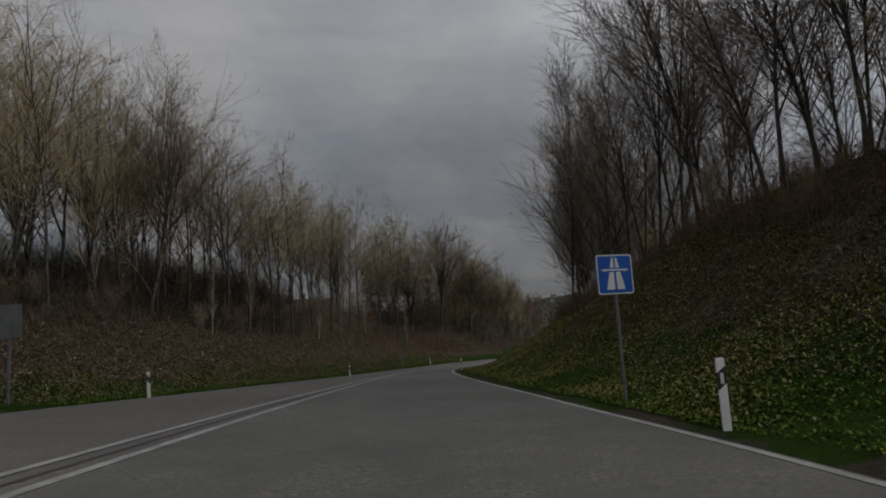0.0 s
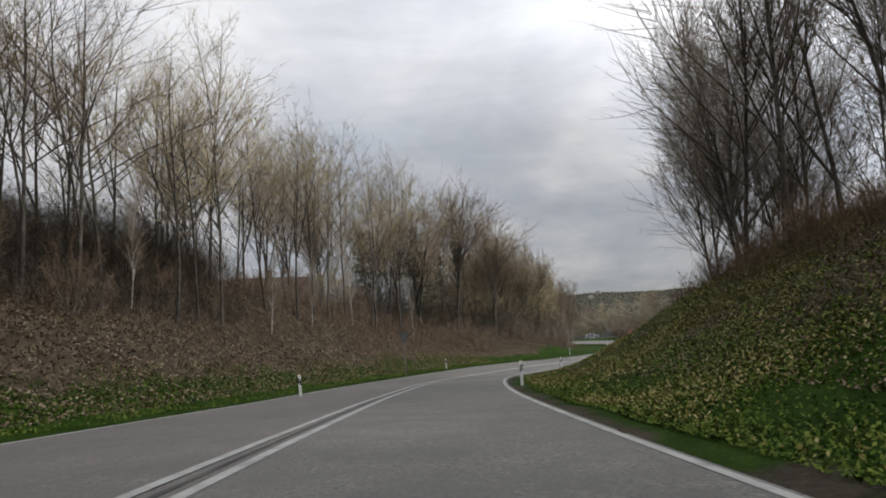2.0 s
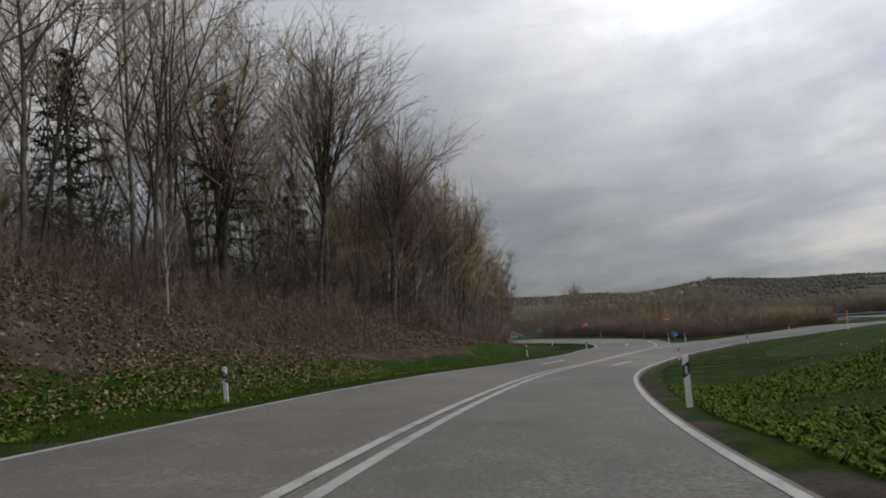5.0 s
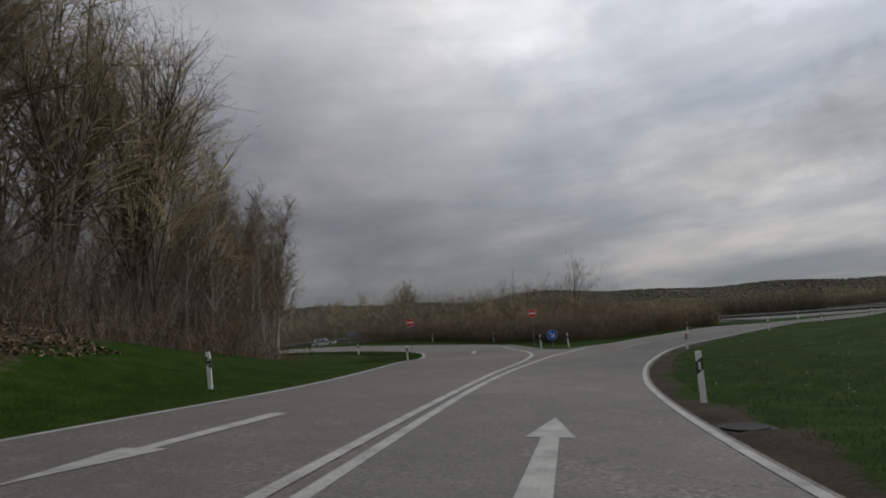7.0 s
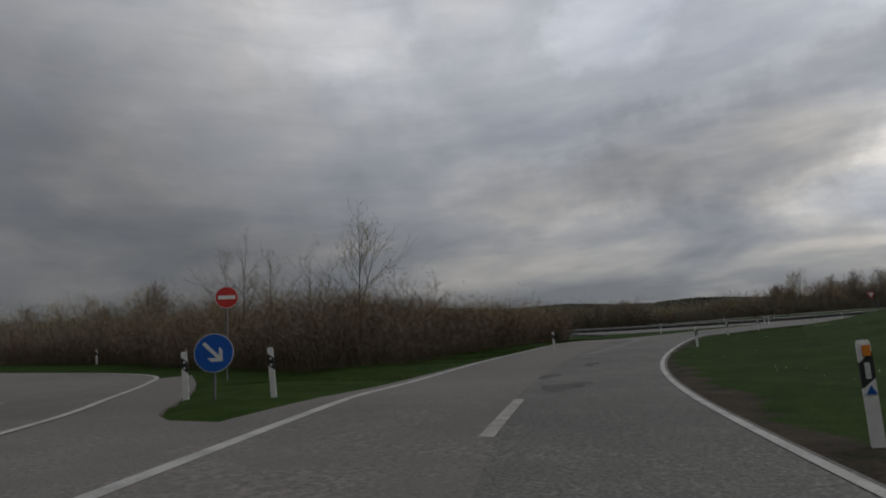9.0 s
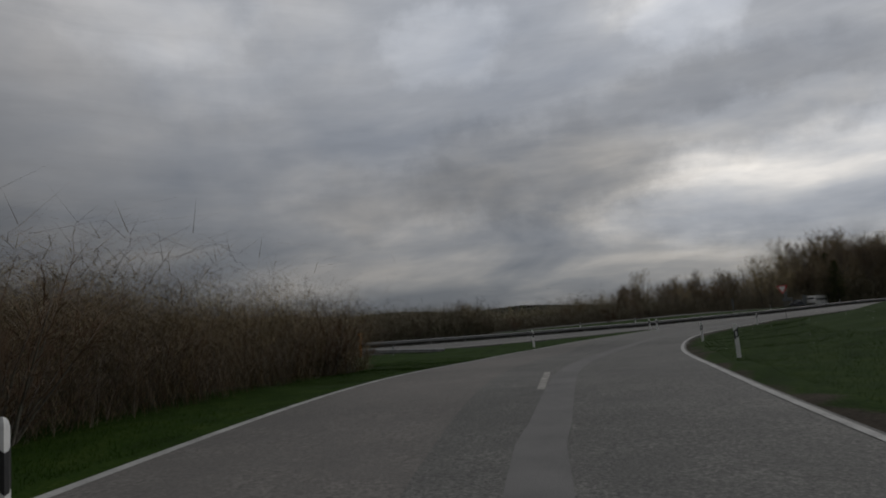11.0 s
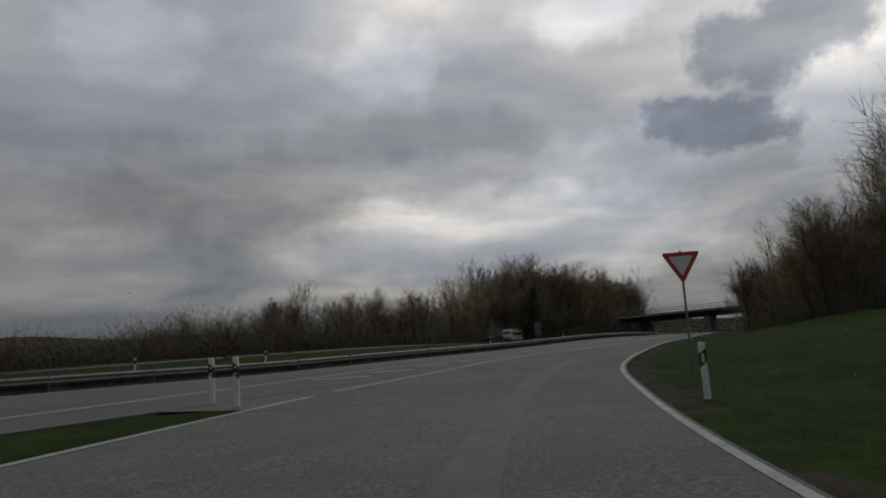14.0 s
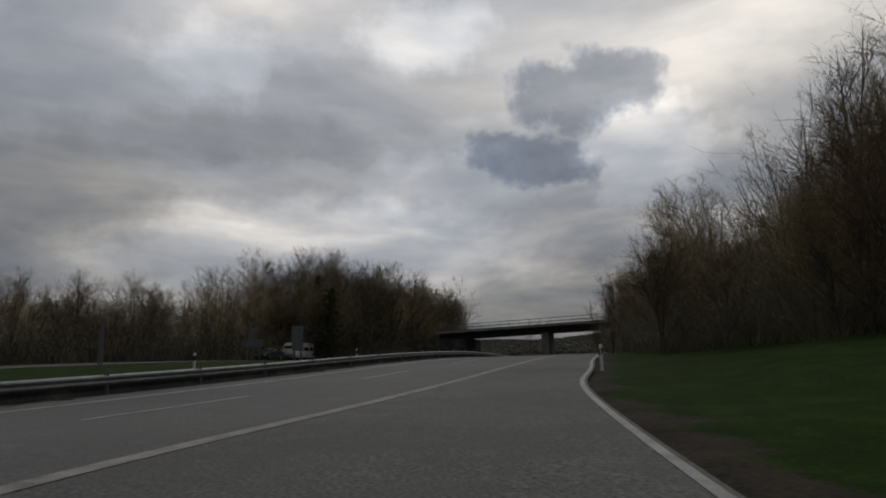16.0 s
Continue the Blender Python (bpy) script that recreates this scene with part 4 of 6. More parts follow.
# the post by the slip road's mouth carries an orange reflector and a blue marker
marked = thing("post_marker", facing(41.52, 144.83, -50), "orange reflector and blue arrow stuck on a post", "marker")
part("reflector", box(0.07, 0.01, 0.1, 0, -0.055, 0.9, 0.003), ORANGE, marked, "orange reflector")
part("arrow", prism([(-0.045, 0.5), (0.045, 0.5), (0.0, 0.58)], 0.008), SIGN_BLUE, marked, "blue triangle").location = (0, -0.056, 0)
LEFT_POST = delineator(facing(-12.75, 42.75, 0, -3.0), False)
for x, y, h in ((-9.14, 72.13, -5), (-2.66, 104.75, -20), (15.33, 135.59, -36), (29.48, 157.9, -30), (39.47, 156.7, -38), (40.46, 154.68, -45), (62.1, 164.7, -60), (122.95, 176.95, -98), (122.1, 176.05, -98),
                (46.5, 176.5, 0), (45.5, 190.5, 30), (31.0, 174.5, -10)):
    copy_thing(LEFT_POST, facing(x, y, h, random.uniform(-4.5, -2.0)))


# ---- signs ----
def ring_outline(r, n=40):
    return [(r * math.cos(2 * math.pi * k / n), r * math.sin(2 * math.pi * k / n)) for k in range(n)]


def rounded(w, h, r, n=5):
    out = []
    for cx, cy, a0 in ((w / 2 - r, h / 2 - r, 0), (-w / 2 + r, h / 2 - r, 90), (-w / 2 + r, -h / 2 + r, 180), (w / 2 - r, -h / 2 + r, 270)):
        for k in range(n + 1):
            a = radians(a0 + 90 * k / n)
            out.append((cx + r * math.cos(a), cy + r * math.sin(a)))
    return out


def triangle(side, r=0.05, n=5):
    """A triangle on its tip, with rounded corners."""
    h = side * math.sqrt(3) / 2
    pts = [(-side / 2, h / 3), (side / 2, h / 3), (0, -2 * h / 3)]
    out = []
    for k, (x, y) in enumerate(pts):
        L = math.hypot(x, y)
        cx, cy = x * (1 - 2 * r / L), y * (1 - 2 * r / L)
        a0 = math.atan2(y, x)
        for j in range(n + 1):
            a = a0 + radians(-60 + 120 * j / n) * (-1 if False else 1)
            out.append((cx + r * math.cos(a), cy + r * math.sin(a)))
    # in order round the middle
    out.sort(key=lambda q: math.atan2(q[1], q[0]))
    return out


def moved(outline, dx, dz, k=1.0):
    return [(x * k + dx, z * k + dz) for x, z in outline]


def plate(outline, z, front_y, depth=0.004):
    bm = prism(moved(outline, 0, z), depth)
    bmesh.ops.translate(bm, verts=bm.verts, vec=(0, front_y, 0))
    return bm


def sign_post(sign, height, r=0.03, y=0.045, material=None):
    part("pole", tube(r, -0.3, height, 12, 0, y), material or GALVANISED, sign, "round galvanised pole")
    part("pole_cap", tube(r * 1.1, height, height + 0.02, 12, 0, y, r * 0.6), BLACK_PLASTIC, sign)


def clamps(sign, zs, y=0.045):
    for z in zs:
        part("clamp", box(0.12, 0.085, 0.035, 0, y - 0.01, z, 0.006), GALVANISED, sign)


def no_entry(m, size, height, label):
    s = thing("no_entry_sign", m, label, "road sign")
    sign_post(s, height + size / 2)
    part("back_plate", plate(ring_outline(size / 2), height, 0.0, 0.012), SIGN_GREY, s)
    part("white_rim", plate(ring_outline(size / 2 - 0.004), height, -0.004), SIGN_WHITE, s)
    part("red_disc", plate(ring_outline(size / 2 - 0.02), height, -0.008), SIGN_RED, s)
    part("white_bar", plate(rounded(size * 0.74, size * 0.17, 0.01), height, -0.012), SIGN_WHITE, s)
    clamps(s, (height + size * 0.25, height - size * 0.25))
    return s


def pass_right(m, size, height, label):
    s = thing("direction_arrow_sign", m, label, "road sign")
    sign_post(s, height + size * 0.3)
    part("back_plate", plate(ring_outline(size / 2), height, 0.0, 0.012), SIGN_GREY, s)
    part("white_rim", plate(ring_outline(size / 2 - 0.003), height, -0.004), SIGN_WHITE, s)
    part("blue_disc", plate(ring_outline(size / 2 - 0.016), height, -0.008), SIGN_BLUE, s)
    k = size
    c, q = math.cos(radians(-45)), math.sin(radians(-45))
    arrow = [(-0.36, 0.045), (0.14, 0.045), (-0.02, 0.2), (0.11, 0.2), (0.31, 0.0), (0.11, -0.2), (-0.02, -0.2), (0.14, -0.045), (-0.36, -0.045)]
    part("white_arrow", plate([((x * c - z * q) * k, (x * q + z * c) * k) for x, z in arrow], height, -0.012), SIGN_WHITE, s, "white arrow to the lower right")
    clamps(s, (height + size * 0.2, height - size * 0.2))
    return s


def yield_sign(m, side, height, label, extra=None):
    s = thing("give_way_sign", m, label, "road sign")
    sign_post(s, height + side * 0.32)
    part("back_plate", plate(triangle(side), height, 0.0, 0.012), SIGN_GREY, s)
    part("white_rim", plate(triangle(side - 0.01), height, -0.004), SIGN_WHITE, s)
    part("red_border", plate(triangle(side - 0.04), height, -0.008), SIGN_RED, s)
    part("white_field", plate(triangle(side * 0.62, 0.02), height, -0.012), SIGN_WHITE, s)
    clamps(s, (height + side * 0.22, height - side * 0.1))
    return s


def motorway_sign(m, size, height, label):
    s = thing("motorway_sign", m, label, "road sign")
    sign_post(s, height + size * 0.45, 0.035)
    part("back_plate", plate(rounded(size, size, 0.05), height, 0.0, 0.012), SIGN_GREY, s)
    part("white_rim", plate(rounded(size - 0.004, size - 0.004, 0.05), height, -0.004), SIGN_WHITE, s)
    part("blue_field", plate(rounded(size - 0.06, size - 0.06, 0.035), height, -0.008), SIGN_BLUE, s)
    k = size

    def quad(pts, z0=height):
        return plate([(x * k, z * k) for x, z in pts], z0, -0.012)

    part("lane_symbol", quad([(-0.26, -0.38), (-0.03, -0.38), (-0.03, 0.06), (-0.15, 0.06)]), SIGN_WHITE, s)
    part("lane_symbol", quad([(0.26, -0.38), (0.15, 0.06), (0.03, 0.06), (0.03, -0.38)]), SIGN_WHITE, s)
    part("lane_symbol", quad([(-0.13, 0.17), (-0.025, 0.17), (-0.025, 0.42), (-0.075, 0.42)]), SIGN_WHITE, s)
    part("lane_symbol", quad([(0.13, 0.17), (0.075, 0.42), (0.025, 0.42), (0.025, 0.17)]), SIGN_WHITE, s)
    part("bridge_symbol", quad([(-0.37, 0.095), (-0.3, 0.095), (-0.3, 0.075), (-0.24, 0.075), (-0.24, 0.095), (0.24, 0.095), (0.24, 0.075), (0.3, 0.075),
                                (0.3, 0.095), (0.37, 0.095), (0.37, 0.135), (-0.37, 0.135)]), SIGN_WHITE, s)
    clamps(s, (height + size * 0.3, height - size * 0.3))
    return s


def placed(x, y, zc, heading):
    """A sign's pose on the ground, and the height of its middle above it."""
    z = float(ground(x, y)[0])
    return pose(x, y, z, 0, 0, heading), zc - z


m, h = placed(2.30, 31.65, 2.95, 14)
motorway_sign(m, 0.86, h, "square blue motorway sign on a galvanised pole in the bank")
m, h = placed(35.01, 171.21, -1.42, -20)
no_entry(m, 0.74, h, "round red no entry sign beside the slip road")
m, h = placed(43.11, 163.29, -1.37, -22)
no_entry(m, 0.74, h, "round red no entry sign on the grass island")
m, h = placed(39.45, 155.19, -3.14, -36)
pass_right(m, 0.76, h, "round blue sign with white arrow on the island nose")
m, h = placed(127.33, 165.45, -0.54, -100)
yield_sign(m, 1.05, h, "red and white give way triangle by the merging lane")
m, h = placed(-5.62, 89.56, 0.83, 165)
yield_sign(m, 0.95, h, "grey back of a give way sign at the wood's edge")


copy_thing(LEFT_POST, facing(94.7, 176.4, -85, -2.0, 0.25))


# ---- trees ----
class Wood:
    """Collects tapered tubes for one mesh."""

    def __init__(self):
        self.v, self.f = [], []

    def limb(self, pts, radii, sides=5):
        n0 = len(self.v)
        pts = [Vector(p) for p in pts]
        for i, (p, r) in enumerate(zip(pts, radii)):
            d = (pts[min(i + 1, len(pts) - 1)] - pts[max(i - 1, 0)]).normalized()
            a = d.orthogonal().normalized()
            b = d.cross(a)
            if i == len(pts) - 1 and r < 0.012:
                self.v.append(p)
            else:
                for k in range(sides):
                    t = 2 * math.pi * k / sides
                    self.v.append(p + (a * math.cos(t) + b * math.sin(t)) * r)
        for i in range(len(pts) - 1):
            o = n0 + i * sides
            tip = i == len(pts) - 2 and radii[-1] < 0.012
            for k in range(sides):
                if tip:
                    self.f.append((o + k, o + (k + 1) % sides, o + sides))
                else:
                    self.f.append((o + k, o + (k + 1) % sides, o + sides + (k + 1) % sides, o + sides + k))

    def twig(self, p, q, w):
        """A fine twig: one thin blade."""
        d = q - p
        s = d.cross(Vector((0.3 - d.y, 0.7 + d.x, 0.5))).normalized() * w
        n = len(self.v)
        self.v += [p - s, p + s, q]
        self.f.append((n, n + 1, n + 2))

    def data(self):
        return self.v, self.f


def bend(rng, start, direction, length, steps, up=0.0, wild=0.25):
    """A wandering line of points."""
    p, d = Vector(start), Vector(direction).normalized()
    out = [p.copy()]
    for _ in range(steps):
        d = (d + Vector((rng.uniform(-1, 1), rng.uniform(-1, 1), rng.uniform(-1, 1))) * wild + Vector((0, 0, up))).normalized()
        p = p + d * (length / steps)
        out.append(p.copy())
    return out


def sideways(rng, d, angle):
    """A direction that leaves d by that angle, to a chance side."""
    a = d.orthogonal().normalized()
    a.rotate(Matrix.Rotation(rng.uniform(0, 2 * math.pi), 3, d))
    return (d * math.cos(angle) + a * math.sin(angle)).normalized()


def bare_tree(seed, height, girth=0.14, first=0.35, limbs=18, spread=0.65, reach=0.32, subs=6, twigs=7, fork=0, up=0.1, twig_len=1.1, thin=1.0, wild=0.16):
    """Trunk and leafless crown of a tree: limbs, branches and fine twigs."""
    rng = random.Random(seed)
    trunk, crown = Wood(), Wood()
    stems = []
    main = bend(rng, (0, 0, -0.3), (rng.uniform(-.06, .06), rng.uniform(-.06, .06), 1), height, 10, 0.12, 0.07)
    trunk.limb(main, [girth * (1 - 0.92 * (i / 10) ** 0.9) + (0.25 * girth if i == 0 else 0) for i in range(11)], 8)
    stems.append((main, girth))
    for _ in range(fork):
        i = rng.randint(1, 4)
        d = sideways(rng, Vector((0, 0, 1)), rng.uniform(0.25, 0.5))
        s = bend(rng, main[i], d, height * (1 - i / 10) * rng.uniform(0.75, 0.95), 7, 0.16, 0.1)
        r0 = girth * (1 - 0.85 * i / 10) * 0.75
        trunk.limb(s, [r0 * (1 - 0.9 * k / 7) for k in range(8)], 6)
        stems.append((s, r0))
    for k in range(limbs):
        s, g = stems[k % len(stems)]
        n = len(s) - 1
        f = first + (0.97 - first) * (k + rng.random()) / limbs if len(stems) == 1 else rng.uniform(first, 0.96)
        i = min(n - 1, int(f * n))
        base = s[i].lerp(s[i + 1], f * n - i)
        d = sideways(rng, (s[i + 1] - s[i]).normalized(), spread * rng.uniform(0.7, 1.3))
        ln = height * reach * (1.15 - f) * rng.uniform(0.7, 1.25) + 0.5
        r = max(0.01, (g * (1 - f) * 0.5 + 0.008) * thin)
        b = bend(rng, base, d, ln, 4, up, wild)
        trunk.limb(b, [r * (1 - 0.8 * q / 4) + 0.004 for q in range(5)], 4)
        for j in range(max(3, round(subs * ln / (height * reach * 0.62)))):
            g2 = rng.uniform(0.25, 1.0)
            q = min(3, int(g2 * 4))
            p2 = b[q].lerp(b[q + 1], g2 * 4 - q)
            d2 = sideways(rng, (b[q + 1] - b[q]).normalized(), rng.uniform(0.4, 0.9))
            l2 = ln * 0.42 * rng.uniform(0.6, 1.2) + 0.3
            c = bend(rng, p2, d2, l2, 2, up, 0.2)
            crown.limb(c, [r * 0.4 + 0.004, r * 0.25 + 0.003, 0.004], 3)
            for _ in range(twigs):
                g3 = rng.uniform(0.05, 1.0)
                w = min(1, int(g3 * 2))
                p3 = c[w].lerp(c[w + 1], g3 * 2 - w)
                d3 = sideways(rng, (c[w + 1] - c[w]).normalized(), rng.uniform(0.25, 1.25))
                d3.z += up
                crown.twig(p3, p3 + d3.normalized() * twig_len * rng.uniform(0.5, 1.3), 0.0065)
    return trunk.data(), crown.data()


def shrub(seed, height, stems=14, twigs=14, spread=0.6, subs=3):
    rng = random.Random(seed)
    wood, crown = Wood(), Wood()
    for _ in range(stems):
        a = rng.uniform(0, 2 * math.pi)
        d = Vector((math.cos(a) * spread * rng.random(), math.sin(a) * spread * rng.random(), 1))
        ln = height * rng.uniform(0.6, 1.05)
        b = bend(rng, (math.cos(a) * 0.3 * rng.random(), math.sin(a) * 0.3 * rng.random(), -0.1), d, ln, 4, 0.05, 0.16)
        wood.limb(b, [0.03, 0.024, 0.018, 0.012, 0.006], 4)
        for j in range(subs * 2):
            g = rng.uniform(0.15, 1)
            q = min(3, int(g * 4))
            p = b[q].lerp(b[q + 1], g * 4 - q)
            d2 = sideways(rng, (b[q + 1] - b[q]).normalized(), rng.uniform(0.3, 0.9))
            c = bend(rng, p, d2, ln * 0.3 * rng.uniform(0.6, 1.3), 2, 0.06, 0.2)
            crown.limb(c, [0.011, 0.008, 0.004], 3)
            for _ in range(twigs):
                g3 = rng.random()
                w = min(1, int(g3 * 2))
                p3 = c[w].lerp(c[w + 1], g3 * 2 - w)
                d3 = sideways(rng, (c[w + 1] - c[w]).normalized(), rng.uniform(0.3, 1.0))
                crown.twig(p3, p3 + d3 * 0.55 * rng.uniform(0.4, 1.2), 0.006)
    return wood.data(), crown.data()


def conifer(seed, height):
    rng = random.Random(seed)
    trunk, crown = Wood(), Wood()
    trunk.limb([(0, 0, -0.3), (0, 0, height * 0.5), (0.1, 0, height)], [0.16, 0.1, 0.02], 7)
    v, f = crown.v, crown.f
    for k in range(95):
        z = height * (0.16 + 0.83 * k / 95)
        ln = (1 - (k / 97) ** 1.6) * height * 0.2 + 0.35
        a = k * 2.4 + rng.uniform(-.3, .3)
        ln *= rng.uniform(0.55, 1.25)
        d = Vector((math.cos(a), math.sin(a), rng.uniform(-0.35, 0.3)))
        b = [Vector((0, 0, z)), Vector((0, 0, z)) + d * ln * 0.5, Vector((0, 0, z)) + d * ln + Vector((0, 0, ln * 0.06))]
        trunk.limb(b, [0.03, 0.02, 0.012], 3)
        for _ in range(34):
            t = rng.uniform(0.12, 1.02)
            p = Vector((0, 0, z)) + d * ln * t
            w = Vector((rng.uniform(-1, 1), rng.uniform(-1, 1), rng.uniform(-0.7, 0.5))).normalized()
            s = w.cross(Vector((rng.uniform(-1, 1), rng.uniform(-1, 1), 1))).normalized() * 0.05
            n = len(v)
            v += [p - s, p + s, p + w * rng.uniform(0.3, 0.55)]
            f.append((n, n + 1, n + 2))
    return trunk.data(), crown.data()


def plant(name, data, bark, leaf, label, category, group, trunk_name="trunk"):
    ob = thing(name, Matrix.Translation((0, 0, -400)), label, category, group)
    part(trunk_name, data[0], bark, ob, smooth=True)
    part("crown", data[1], leaf, ob)
    return ob


class Kinds:
    """Some shapes of one plant; the first use of a shape moves the original, later ones copy it."""

    def __init__(self, *obs):
        self.obs, self.used = obs, set()

    def put(self, rng, x, y, k=1.0, z=None, turn=None, lean=0.0):
        i = rng.randrange(len(self.obs))
        ob = self.obs[i]
        m = pose(x, y, (float(ground(x, y)[0]) if z is None else z) - 0.05, rng.uniform(-lean, lean), rng.uniform(-lean, lean), rng.uniform(0, 360) if turn is None else turn)
        if i in self.used:
            c = copy_thing(ob, m)
        else:
            ob.matrix_basis, c = m, ob
            self.used.add(i)
        c.scale = (k, k, k * rng.uniform(0.92, 1.08))
        return c


SLIM = Kinds(*[plant("tall_tree", bare_tree(11 + i, 18.5, 0.11, 0.22, 30, 0.72, 0.36, 9, 7, fork=i % 3 + (i == 3), up=0.06, twig_len=0.75, thin=0.8, wild=0.12), BARK_DARK, (TWIG_BUD, TWIG)[i % 2],
                     "tall slender leafless tree on the wooded bank", "tree", "bank trees") for i in range(4)])
# trees seen against the light: the darker tone is put into their twigs
DARK = Kinds(*[plant("dark_tree", bare_tree(31 + i, 18.0, 0.1, 0.16, 40, 0.55, 0.33, 10, 7, fork=i % 3, up=0.07, twig_len=0.8, thin=0.65, wild=0.1), BARK_DARK, TWIG_DARK,
                     "dark leafless tree with upswept limbs on the steep bank", "tree", "bank trees") for i in range(4)])
BROAD = Kinds(*[plant("broad_tree", bare_tree(51 + i, 15.5, 0.2, 0.17, 56, 0.7, 0.4, 10, 9, fork=4, up=0.06, twig_len=0.8, thin=0.8), BARK_DARK, TWIG,
                      "broad leafless tree with a dense fan of twigs", "tree", "wood edge trees") for i in range(3)])
DENSE = Kinds(*[plant("twiggy_tree", bare_tree(61 + i, 16.0, 0.13, 0.07, 44, 0.62, 0.31, 9, 8, fork=3, up=0.07, twig_len=0.8), BARK, (TWIG_OLIVE, TWIG, TWIG_OLIVE)[i],
                      "slender tree thick with budding yellowish twigs", "tree", "wood edge trees") for i in range(3)])
BUSHY = Kinds(*[plant("bushy_tree", bare_tree(71 + i, 9.0, 0.09, 0.08, 34, 0.65, 0.38, 9, 12, fork=4, up=0.07, twig_len=0.6), BARK, (TWIG_OLIVE, TWIG, TWIG_RED)[i % 3],
                      "low bushy tree thick with budding twigs", "tree", "wood edge trees") for i in range(3)])
BIRCH = Kinds(*[plant("birch_tree", bare_tree(91 + i, 12.0, 0.07, 0.2, 26, 0.42, 0.19, 7, 10, up=0.12, twig_len=0.7), BARK_BIRCH, TWIG,
                      "thin pale birch with upright twigs", "tree", "birches") for i in range(3)])
SHRUB = Kinds(*[plant("brown_shrub", shrub(111 + i, 3.0), BARK, (TWIG_RED, TWIG, TWIG_RED)[i % 3], "leafless brown shrub of dense twigs", "shrub", "shrubs", "stem") for i in range(3)])
FIR = Kinds(*[plant("conifer", conifer(131 + i, 12.0), BARK_DARK, NEEDLES, "dark green conifer among bare trees", "tree", "conifers") for i in range(2)])


def row_left(kinds, s0, s1, every, v0, v1, k0, k1, seed, lean=3):
    """Plants along the left edge, between two stations and two distances from it."""
    rng = random.Random(seed)
    s = np.r_[0, np.cumsum(np.linalg.norm(np.diff(LEFT_EDGE, axis=0), axis=1))]
    nn = normals(LEFT_EDGE)
    a = s0
    while a < s1:
        i = int(np.searchsorted(s, a))
        p = LEFT_EDGE[i] + nn[i] * rng.uniform(v0, v1)
        kinds.put(rng, p[0], p[1], rng.uniform(k0, k1), lean=lean)
        a += every * rng.uniform(0.6, 1.4)


def row_right(kinds, s0, s1, every, u0, u1, k0, k1, seed, lean=3):
    rng = random.Random(seed)
    s = np.r_[0, np.cumsum(np.linalg.norm(np.diff(RIGHT_EDGE, axis=0), axis=1))]
    nn = normals(RIGHT_EDGE)
    a = s0
    while a < s1:
        i = int(np.searchsorted(s, a))
        p = RIGHT_EDGE[i] - nn[i] * rng.uniform(u0, u1)
        kinds.put(rng, p[0], p[1], rng.uniform(k0, k1), lean=lean)
        a += every * rng.uniform(0.6, 1.4)


def scatter(kinds, poly, count, k0, k1, seed, lean=3):
    rng = random.Random(seed)
    poly = np.array(poly)
    lo, hi = poly.min(0), poly.max(0)
    done = 0
    while done < count:
        x, y = rng.uniform(lo[0], hi[0]), rng.uniform(lo[1], hi[1])
        if inside(poly, np.array([x]), np.array([y]))[0]:
            kinds.put(rng, x, y, rng.uniform(k0, k1), lean=lean)
            done += 1


# left bank
row_left(SLIM, 62, 160, 2.6, 8.5, 13, 0.85, 1.1, 1)
row_left(SLIM, 66, 175, 2.6, 14, 26, 0.85, 1.15, 2)
row_left(BIRCH, 104, 150, 9.0, 7, 10, 0.35, 0.6, 45)
row_left(BUSHY, 66, 150, 4.0, 12, 20, 0.4, 0.7, 41)
row_left(DENSE, 74, 100, 4.0, 9, 14, 0.9, 1.15, 70)
row_left(SHRUB, 68, 200, 3.0, 8, 13, 0.5, 1.0, 3)
row_left(DENSE, 176, 198, 3.2, 11, 15, 0.95, 1.15, 4)
row_left(DENSE, 184, 201, 4.0, 15, 22, 0.95, 1.15, 46)
BROAD.put(random.Random(5), -0.5, 131.0, 1.3)
BROAD.put(random.Random(6), -5.5, 121.5, 1.1)
row_left(BROAD, 182, 196, 6.0, 12, 18, 1.0, 1.15, 5)
row_left(SLIM, 158, 186, 4.2, 10, 20, 0.9, 1.15, 48)
row_left(BROAD, 166, 182, 8.0, 11, 14, 1.1, 1.25, 49)
row_left(DENSE, 166, 180, 2.4, 12, 20, 0.5, 0.75, 50)
row_left(FIR, 152, 176, 8.0, 12.5, 19, 0.9, 1.2, 7)
row_left(SLIM, 62, 150, 3.2, 13, 28, 0.8, 1.05, 60)
row_left(DENSE, 150, 200, 5.5, 15, 28, 0.8, 1.1, 61)
row_left(DENSE, 200, 220, 3.2, 15, 24, 0.7, 0.9, 42)
row_left(BUSHY, 196, 214, 4.0, 12, 16, 0.6, 0.9, 47)
row_left(BIRCH, 198, 236, 0.8, 10.8, 15.5, 0.8, 1.12, 8)
# right bank
row_right(DARK, 62, 117, 2.3, 10, 14, 0.85, 1.1, 9)
row_right(DARK, 117, 127, 1.0, 12.0, 17, 0.8, 1.0, 63)
row_right(DARK, 62, 118, 2.4, 14.5, 24, 0.9, 1.15, 10)
row_right(BUSHY, 64, 116, 6.0, 12, 18, 0.4, 0.6, 43)
row_right(SHRUB, 66, 118, 4.0, 9, 12, 0.3, 0.6, 11)
row_right(BROAD, 150, 170, 18.0, 34, 38, 0.8, 1.0, 44)
